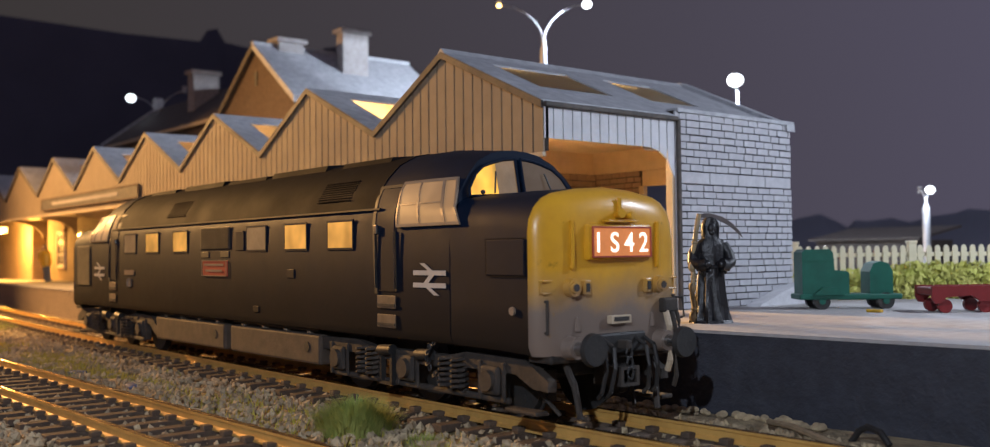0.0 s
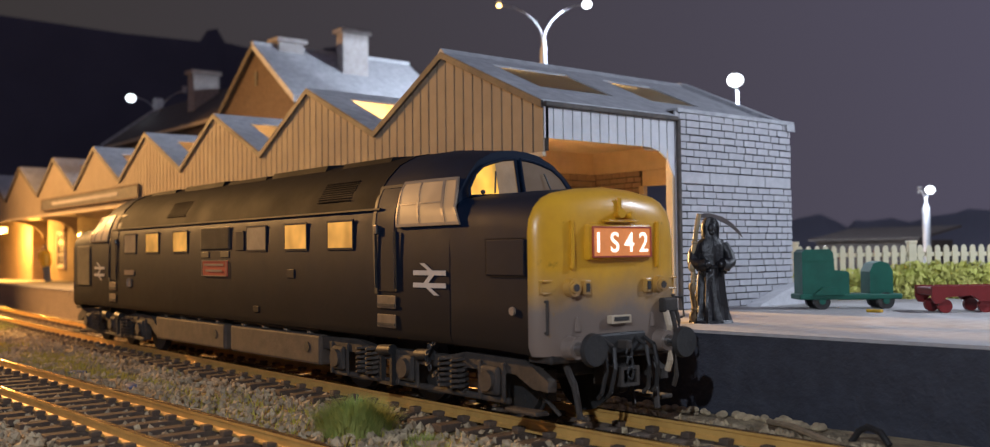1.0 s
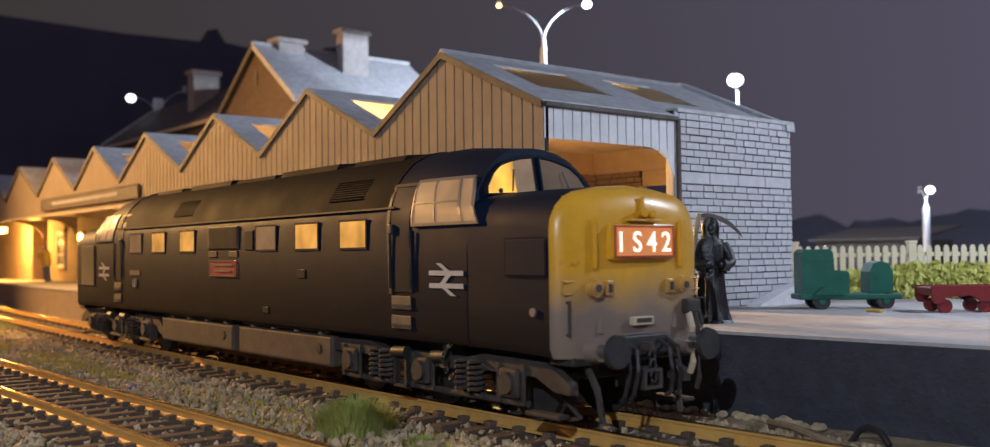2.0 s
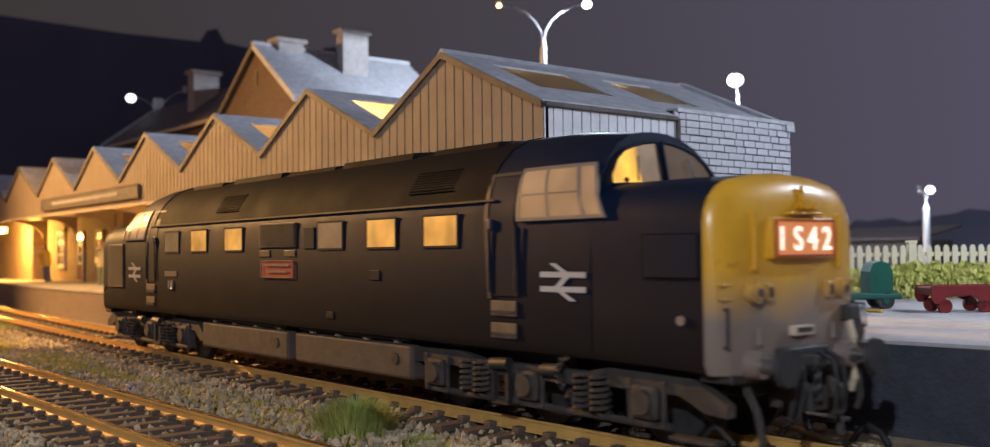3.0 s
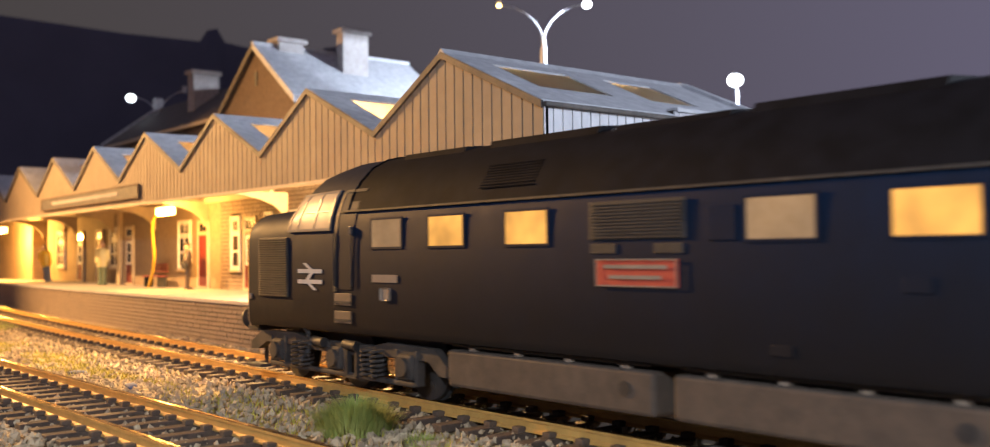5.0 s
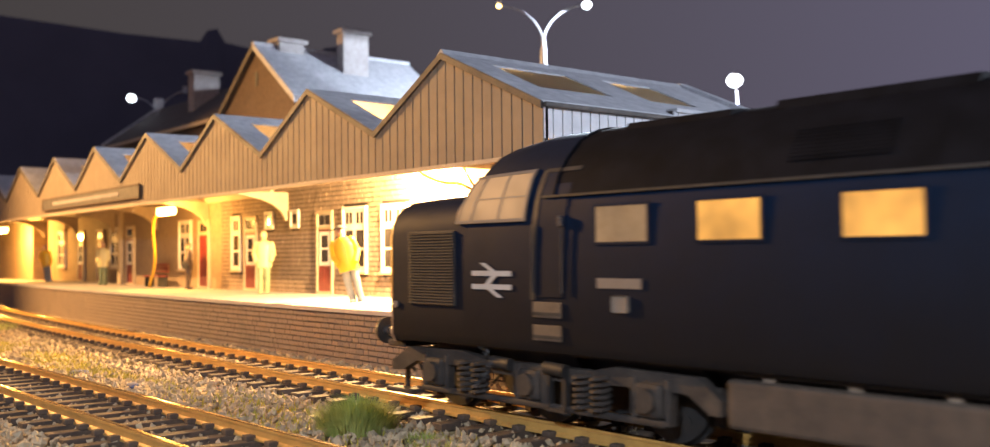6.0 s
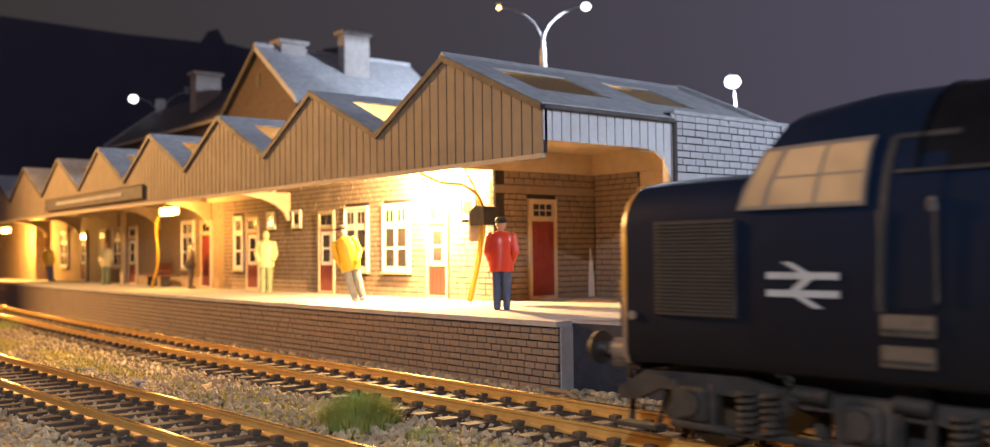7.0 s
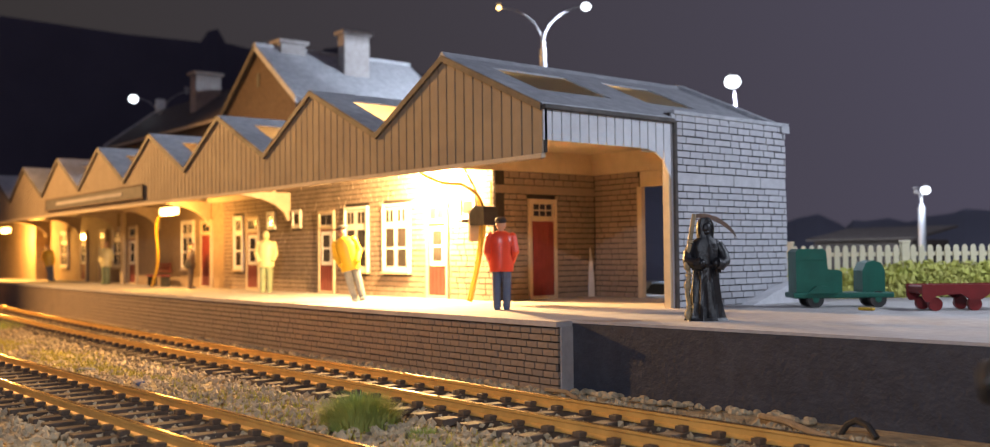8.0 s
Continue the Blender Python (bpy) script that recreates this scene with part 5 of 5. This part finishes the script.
FENCE = mat("cream_plastic_fence", (0.66, 0.60, 0.42), (0.58, 0.53, 0.36), None, 0.5, grain=3, bump=0.1)
YWIRE = mat("yellow_wire", (0.60, 0.38, 0.03), (0.5, 0.3, 0.03), None, 0.4, grain=3, bump=0)
FOLIAGE = mat("scatter_foliage", (0.46, 0.48, 0.10), (0.55, 0.52, 0.16), None, 0.85, grain=2, bump=0.4)
HILLSIDE = mat("night_hillside", (0.11, 0.11, 0.15), (0.08, 0.08, 0.11), None, 0.95, grain=.05, bump=0)
TWIG = mat("dry_twig", (0.28, 0.21, 0.13), (0.20, 0.15, 0.09), None, 0.85, grain=6, bump=0.4)
CARPAINT = mat("silver_blue_car_paint", (0.40, 0.46, 0.55), (0.36, 0.42, 0.5), None, 0.25, 0.3, grain=2, bump=0, coat=0.5)
BLUECHIP = mat("blue_grey_plastic", (0.10, 0.13, 0.24), (0.07, 0.09, 0.17), None, 0.5, grain=5, bump=0.2)
PLASTER = mat("white_rubble", (0.60, 0.60, 0.62), (0.50, 0.50, 0.52), None, 0.85, grain=3, bump=0.6)


# ---- things on and round the platform ----
def tractor(x, y, turn):
    t = tagged(empty("platform_tractor", x, y, 1.01, turn), "dark green toy platform tractor with a stepped body", "tractor")
    part("chassis", box(B(), -1.02, 1.12, -.36, .36, .20, .32, .03), GREEN, t)
    part("hood", prism(B(), [(-.95, .30), (.03, .30), (.03, .76), (-.03, .80), (-.27, .82), (-.30, 1.20), (-.38, 1.26), (-.88, 1.26), (-.95, 1.20)], "y", -.30, .30), GREEN, t, "stepped green engine cover")
    part("seat_post", prism(B(), [(.47, .30), (.95, .30), (.95, .78), (.87, .95), (.71, 1.0), (.55, .95), (.47, .78)], "y", -.28, .28), GREEN, t, "round-topped seat back")
    part("hood_band", box(B(), -.96, -.28, -.31, .31, 1.02, 1.05), GREEN, t)
    part("mudguard", prism(B(), [(-.75, .30), (-.55, .46), (-.3, .46), (-.08, .30)], "y", -.40, -.28), GREEN, t)
    for wx in (-.55, .78):
        for s in (-1, 1):
            w = part("wheel", rod(B(), (wx, s * .20, .17), (wx, s * .34, .17), .175, n=18), BLACK, t, "black tyre", True)
            part("hub", rod(B(), (wx, s * .33, .17), (wx, s * .355, .17), .07, n=10), GREEN, w)
    return t


def trolley(x, y, turn):
    t = tagged(empty("luggage_trolley", x, y, 1.01, turn), "dark red flat luggage trolley on small wheels", "trolley")
    part("deck", box(B(), -1.05, 1.25, -.38, .38, .34, .50, .03), MAROON, t)
    for s in (-1, 1):
        part("side_rail", prism(B(), [(-1.06, .28), (-1.0, .18), (-.9, .18), (-.78, .30), (-.30, .34), (-.12, .22), (.10, .22), (.28, .34), (.80, .30), (.92, .18), (1.1, .18), (1.26, .34), (1.26, .52), (-1.06, .52)], "y", s * .36, s * .42), MAROON, t, "shaped red side rail")
    for wx in (-.78, 0, .95):
        for s in (-1, 1):
            part("wheel", rod(B(), (wx, s * .26, .13), (wx, s * .36, .13), .135, n=16), MAROON, t, "", True)
    return t


def picket_fence(x, y, turn, length):
    f = tagged(empty("picket_fence", x, y, 1.0, turn), "cream round-topped picket fence", "fence")
    me = mesh_of("picket", prism(B(), [(-.065, .10), (.065, .10), (.065, 1.26), (.045, 1.33), (0, 1.355), (-.045, 1.33), (-.065, 1.26)], "y", -.025, .025), FENCE)
    n = int(length / .215)
    for i in range(n):
        piece("picket", me, f, .15 + i * .215, 0, 0)
    for z in (.32, 1.06):
        part("rail", box(B(), 0, length, .02, .07, z, z + .11, .01), FENCE, f)
    pm = mesh_of("post", box(box(B(), -.10, .10, -.10, .12, 0, 1.42, .015), -.12, .12, -.12, .14, 1.40, 1.47, .02), FENCE)
    for xx in (0, 2.95, 5.9, 8.85):
        if xx <= length:
            piece("post", pm, f, xx, 0, 0)
    return f


def leafy(name, cx, cy, cz, rx, ry, rz, n, seed, label, size=.10, cat="bush"):
    rng = random.Random(seed)
    bm = B()
    for i in range(n):
        while True:
            p = Vector((rng.uniform(-1, 1), rng.uniform(-1, 1), rng.uniform(-1, 1)))
            if .25 < p.length + .25 * noise.noise(p * 2.3) < 1:
                break
        c = Vector((p.x * rx, p.y * ry, abs(p.z) * rz))
        m = Matrix.LocRotScale(c, Euler([rng.uniform(0, 6.3) for _ in range(3)]), [size * rng.uniform(.6, 1.4)] * 3)
        v = [bm.verts.new(m @ Vector(q)) for q in ((-1, 0, 0), (0, -.5, .1), (1, 0, 0), (0, .5, .1))]
        bm.faces.new(v)
    ob = part(name, bm, FOLIAGE)
    return tagged(at(ob, cx, cy, cz, 44.5), label, cat, kind="stuff" if cat == "hedge" else "")


def parked_car(x, y, turn):
    c = tagged(empty("parked_car", x, y, GZ, turn), "silver-blue parked car beyond the passage", "car")
    part("body", prism(B(), [(-2.0, .35), (2.0, .35), (2.05, .62), (1.9, .82), (1.0, .90), (-1.2, .92), (-1.95, .88), (-2.05, .6)], "y", -.82, .82), CARPAINT, c)
    part("cabin", loft(B(), [[(-1.35, -.76, .90), (1.0, -.76, .90), (1.0, .76, .90), (-1.35, .76, .90)], [(-.95, -.62, 1.40), (.25, -.62, 1.40), (.25, .62, 1.40), (-.95, .62, 1.40)]]), PANE, c, "dark car windows")
    part("roof", box(B(), -.95, .25, -.62, .62, 1.39, 1.45, .02), CARPAINT, c)
    for wx in (-1.3, 1.3):
        for s in (-1, 1):
            w = part("wheel", rod(B(), (wx, s * .66, .30), (wx, s * .84, .30), .30, n=18), BLACK, c, "", True)
            part("hubcap", rod(B(), (wx, s * .83, .30), (wx, s * .86, .30), .17, n=12), STEEL, w)
    return c


def hillside():
    """Dark rising ground behind the station, dipping to low trees beyond the fence."""
    rng = random.Random(2)
    bm = B()
    line = [(-400, 96), (-290, 70.5), (-190, 47.4), (-152, 39.2), (-149, 40.5), (-145, 40.1), (-142, 37.3), (-133, 34.8), (-112, 30.2), (-110, 31), (-106, 30.5), (-104, 28.3), (-90, 25), (-60, 16), (-45, 8.0)]
    x = -44
    while x < 38:
        line.append((x, 4.6 + rng.uniform(-.5, .7)))
        x += rng.uniform(.6, 2.0)
    def corner(px, pz):
        """Points far to the left turn the corner of the layout."""
        k = min(1.0, 123 / (11.05 - px)) if px < -112 else 1.0
        return Vector((11.05 + (px - 11.05) * k, -9.8 + 69.3 * k, 2.26 + (pz - 2.26) * k))
    tops = [corner(px, pz) for px, pz in line if px > -330]
    inward = [(Vector((11, -9.8, 0)) - Vector((p.x, p.y, 0))).normalized() for p in tops]
    front = [[bm.verts.new((p.x + d.x * q * 7, p.y + d.y * q * 7, GZ - .2 + (p.z - GZ) * (1 - q))) for p, d in zip(tops, inward)] for q in (0, .35, .7, 1.0)]
    back = [bm.verts.new((p.x - d.x, p.y - d.y, GZ - .2)) for p, d in zip(tops, inward)]
    for a, b in [(back, front[0])] + list(zip(front, front[1:])):
        for i in range(len(tops) - 1):
            bm.faces.new((a[i], a[i + 1], b[i + 1], b[i]))
    return tagged(part("backdrop", bm, HILLSIDE), "dark hillside and tree line at night", "backdrop", kind="structure")


def far_shed():
    """A low shed beyond the fence, its pale roof catching the lamps."""
    sh = tagged(empty("far_shed", 0, 0, 0), "low dark shed with a sloping roof beyond the fence", "shed")
    part("wall", box(B(), -20.0, -14.3, 38.3, 42, GZ, 2.7), SLATE, sh, "dark shed wall")
    part("roof", prism(B(), [(38.0, 2.70), (42.4, 3.35), (42.4, 3.47), (38.0, 2.82)], "x", -20.3, -14.0), SLATE, sh, "grey sloping roof")
    return sh


def overbridge():
    b = tagged(empty("road_bridge", 0, 0, 0), "pale girder road bridge far down the line", "bridge", kind="structure")
    part("girder", box(B(), -92, -72, 7, 9, 8.8, 9.7), WHITEBOARD, b, "pale girder")
    part("pier", box(B(), -76, -74.5, 7, 9, GZ, 8.8), BRICK, b)
    part("pier", box(B(), -91, -89.5, 7, 9, GZ, 8.8), BRICK, b)
    return b


def sign_band():
    s = tagged(empty("name_board", -30.4, FY - .03, 4.62), "long dark station name board, lettering too faint to read", "sign")
    part("board", box(B(), -6.0, 6.0, -.06, 0, -.24, .24, .02), TRIM, s)
    part("border", frame_bm(B(), -6.02, 6.02, -.26, .26, .05, -.08, -.02), HOUSE, s)
    part("lettering", box(B(), -4.4, 3.9, -.075, -.06, -.07, .07), CHIMNEY, s)
    return s


def hanging_box(x, y, z):
    h = tagged(empty("speaker_box", x, y, z), "black hooded box with a paper notice hanging on the wall", "box")
    part("hood", prism(B(), [(-.30, .10), (.26, .10), (.26, .56), (-.12, .60), (-.30, .42)], "y", -.35, .12), BLACK, h)
    part("notice", box(B(), -.40, -.31, -.32, .10, -.30, .46), CREAM, h, "cream paper notice")
    part("stay", rod(B(), (.0, .1, .6), (.0, .1, 1.2), .03, n=6), YWIRE, h)
    return h


def bench(x, y):
    b = tagged(empty("bench", x, y, 1.0), "red platform bench against the wall", "bench")
    part("seat", box(B(), -.9, .9, -.25, .15, .42, .48, .01), RED, b)
    for z in (.60, .74, .88):
        part("back_slat", box(B(), -.9, .9, .14, .18, z, z + .10, .01), RED, b)
    for s in (-.75, .75):
        part("leg", box(B(), s - .04, s + .04, -.22, .17, 0, .42), BLACK, b)
    return b


def twig(pts, r, label, material=None):
    bm = tube(B(), pts, r, 7)
    return tagged(part("twig", bm, material or TWIG, None, "", True), label, "twig", "dry twigs by the track")


def rubble(x, y):
    bm = B()
    rng = random.Random(4)
    prism(bm, [(-.2, 0), (1.75, 0), (1.7, .5), (1.2, .42), (.7, .28), (.2, .12)], "x", 0, .35)
    ob = part("rubble_wedge", bm, PLASTER)
    at(ob, x, y, 1.0)
    return tagged(ob, "white torn plaster wedge lying against the wall", "rubble")


def moss_patches():
    rng = random.Random(21)
    bm = B()
    for i in range(26000):
        k = rng.random()
        x = -40 + 45 * k
        y = -2.3 + .02 * x + rng.gauss(0, .55)
        if x > -8 and rng.random() < .75:
            continue
        if noise.noise(Vector((x * .35, y * .9, 3))) < -.06 or abs(y - bend(x)) < 1.35 or abs(y - siding(x)) < 1.3:
            continue
        a = rng.uniform(0, 6.3)
        h = rng.uniform(.06, .17)
        w = Vector((math.cos(a), math.sin(a), 0)) * .02
        p = Vector((x, y, GZ - .02))
        v = [bm.verts.new(q) for q in (p - w, p + w, p + Vector((rng.uniform(-.08, .08), rng.uniform(-.08, .08), h)))]
        bm.faces.new(v)
    return tagged(part("moss", bm, MOSS), "yellow-green moss and short grass between the tracks", "moss", kind="stuff")


def cess_line():
    """Small clutter along the platform's foot."""
    rng = random.Random(31)
    bm = B()
    for i in range(420):
        x = rng.uniform(-24, 3)
        y = (edge(x) if x < -1.95 else 2.66 + .078 * (x + 1.95)) - rng.uniform(.02, .35)
        s = rng.uniform(.03, .09)
        ball(bm, (x, y, GZ + s * .4 + .02), s, (rng.uniform(.7, 1.6), 1, .7), 5)
    return tagged(part("wall_foot_stones", bm, STONE), "loose stones along the foot of the platform wall", "ballast", kind="stuff")


# ---- the place, put together ----
ground()
track("main_line", bend, -90, 40, "rusty railway track with dark sleepers")
track("siding_track", siding, -90, 30, "rusty railway siding with dark sleepers")
ballast_stones()
moss_patches()
plat = platform()
platform_extension()
station = canopy()
walls = lean_walls()
building_fittings(station, walls)
upper_house()
hillside()
overbridge()
loco, wheelsets = locomotive()

canopy_light(-11.0, 5.6, 4.9, "warm strip bulb under the canopy edge", P_CANOPY * 1.7, WARM)
canopy_light(-25.8, 4.5, 4.12, "warm bare bulb hanging under the canopy", P_CANOPY * .13)
canopy_light(-51.5, 4.9, 4.05, "warm bare bulb far along the canopy", P_CANOPY * .45)
street_lamp(-21.7, 20, GZ, 13.5, ((50, 1), (230, 2)), "twin-armed street lamp with one cool and one warm head", P_FAR, .22, 2.1)
street_lamp(-12.4, 21.5, GZ, 8.8, ((-60, 1),), "street lamp with a glaring cool white head", P_FAR * .4, .30, .8)
street_lamp(-9.5, 30, GZ, 4.75, ((-45, 1), (140, 0)), "short street lamp beyond the fence", P_FAR * .03, .19, .6)
street_lamp(-50.3, 13.5, GZ, 12.6, ((200, 1), (20, 0)), "street lamp beside the station house", 0, .30, 2.6)
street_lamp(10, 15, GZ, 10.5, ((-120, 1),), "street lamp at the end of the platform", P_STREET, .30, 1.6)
fill_flood(-50, -12, 16.0, (-14, -4, 0), P_YARD)
street_lamp(17, -22, GZ, 12.0, ((120, 1),), "cool yard lamp across the tracks", P_COOL, .30, 1.6)

figurine(-5.72, 4.15, 230, 2.05, REDCOAT, JEANS, SKIN, "figurine in a red coat and blue trousers", hat="cap")
figurine(-11.75, 4.2, 50, 2.10, YELCOAT, GREYLEG, SKIN, "figurine in a yellow jacket and grey trousers, leaning", lean=-14, hat="brim")
figurine(-20.0, 5.6, 60, 2.10, PALECOAT, GREENLEG, PALECOAT, "figurine in a pale yellow coat and green trousers")
figurine(-26.4, 5.6, 150, 1.80, DARKCOAT, DARKCOAT, SKIN, "small dark figurine with a bag", hat="cap", bag=True)
figurine(-36.3, 5.6, 40, 2.0, PALECOAT, GREENLEG, SKIN, "pale figurine standing under a lamp")
figurine(-46.0, 5.9, 220, 2.0, YELCOAT, GREYLEG, SKIN, "figurine in an orange-yellow coat", lean=8)
reaper(-0.12, 4.25, 52)
tractor(-0.75, 9.45, 50)
trolley(1.75, 10.15, 50)
picket_fence(-4.2, 12.8, 44.5, 9.0)
rubble(-2.95, 9.2)
hanging_box(-8.15, 5.75, 2.85)
bench(-31.0, 6.1)
sign_band()
cable("supply_wire", [(-11.2, 5.4, 4.66), (-9.9, 5.5, 4.15), (-8.6, 5.5, 3.9), (-8.05, 5.5, 3.4), (-8.15, 5.5, 2.3), (-8.5, 5.45, 1.05)], .045, YWIRE, "yellow wire drooping from the canopy to the platform")
cable("supply_wire", [(-8.9, 5.6, 4.4), (-8.35, 5.6, 3.6), (-8.4, 5.6, 2.2), (-8.75, 5.55, 1.05)], .03, YWIRE, "thin yellow wire down to the platform")
cable("supply_wire", [(-26.6, 4.6, 4.05), (-27.6, 4.7, 3.6), (-28.0, 4.9, 2.2), (-29.4, 5.2, 1.05)], .06, YWIRE, "yellow wire below a hanging bulb")
at(tagged(part("scrap", box(B(), -.16, .16, -.06, .06, 0, .06, .02), YWIRE), "yellow scrap lying on the platform", "scrap"), .45, 8.6, 1.012)
grass_tuft(-1.50, -2.15, .58, .55, 3000, 1, "tuft of bright green static grass")
grass_tuft(0.0, -2.0, .35, .16, 260, 2, "low tuft of yellowed grass")
grass_tuft(-27.5, -1.0, .9, .5, 300, 5, "tuft of yellow-green grass far along the track")
twig([(2.35, 3.0 - .6, GZ + .10), (3.0, 2.0, GZ + .16), (3.9, 1.75, GZ + .05)], .05, "pale dry twig lying by the rail")
twig([(3.7, 2.3, GZ), (3.80, 2.32, GZ + .16), (3.95, 2.3, GZ + .24), (4.15, 2.25, GZ + .20), (4.30, 2.2, GZ + .06)], .045, "dark bent twig by the wall", BLACK)
twig([(-2.0, 2.05, GZ + .1), (-1.4, 2.0, GZ + .12), (-1.0, 1.9, GZ + .04)], .04, "short twig at the foot of the wall")
for sx, sy, sl, turn in ((-11.76, -2.9, .22, 20), (-8.65, -2.83, .24, -10)):
    at(tagged(part("scrap", box(B(), -sl, sl, -.09, .09, 0, .07, .03), BLUECHIP, None, "", True), "blue-grey plastic scrap lying in the ballast", "scrap", "scraps in the ballast"), sx, sy, GZ + .02, turn, 8)
at(tagged(part("paper_strip", prism(B(), [(-.10, 0), (.12, 0), (.10, .55), (.05, 1.05), (-.02, 1.38), (-.07, .8)], "x", 0, .03), PLASTER), "pale torn paper strip leaning on the stone wall", "paper"), -8.80, 9.98, 1.0)
far_shed()
parked_car(-12.2, 18.0, 20)
leafy("hedge", -.6, 16.0, .97, 5.5, .8, .95, 16000, 7, "yellow-green hedge behind the picket fence", .085, "hedge")
cess_line()
blocks([o for o in plat.children if o.name.startswith("core")][0], -60, -1.97, lambda x: edge(x) + .10, GZ, .88, -1, "x", BRICK, .30, .13, 41, keep=300, depth=.035)
part("end_quoin", box(B(), -1.95, -1.91, edge(-1.95) + .09, 2.70, GZ, .90), CHIMNEY, plat, "pale end stone")


def run_of(t):
    """How far the locomotive has gone by t."""
    rows = ((0, 0), (1.3, 0), (1.5, .012), (1.7, .06), (2.0, .40), (2.4, 1.16), (2.8, 2.16), (3, 2.783), (3.5, 4.658), (4, 6.776), (4.5, 9.158), (5, 11.57), (5.5, 14.03),
            (6, 16.5), (6.5, 18.93), (7, 21.37), (7.5, 23.8), (8, 26.23))
    ts, ds = [r[0] for r in rows], [r[1] for r in rows]
    for i in range(len(ts) - 1):
        if t <= ts[i + 1]:
            break
    def slope_at(j):
        a, b = max(j - 1, 0), min(j + 1, len(ts) - 1)
        return (ds[b] - ds[a]) / (ts[b] - ts[a])
    h = ts[i + 1] - ts[i]
    u = (t - ts[i]) / h
    return ((2 * u ** 3 - 3 * u ** 2 + 1) * ds[i] + (u ** 3 - 2 * u ** 2 + u) * h * slope_at(i)
            + (3 * u ** 2 - 2 * u ** 3) * ds[i + 1] + (u ** 3 - u ** 2) * h * slope_at(i + 1))


def motions():
    times = [0, 0.6, 1.2] + [1.3 + 0.1 * i for i in range(68)]
    keyed = []
    for t in times:
        x = -8.464 + max(0, run_of(t))
        keyed.append((t, pose(x * K, (bend(x - 6.9) + bend(x + 6.9)) / 2 * K, 0, 0, 0, math.degrees(math.atan(CURVE * x)))))
    walk(loco, keyed)
    for i, ws in enumerate(wheelsets):
        ax = (-2.06, 0, 2.06)[i % 3]
        way = 1 if i < 3 else -1
        walk(ws, [(t, pose(ax * K, 0, .545 * K, 0, way * math.degrees(max(0, run_of(t)) / .545))) for t in times])


motions()
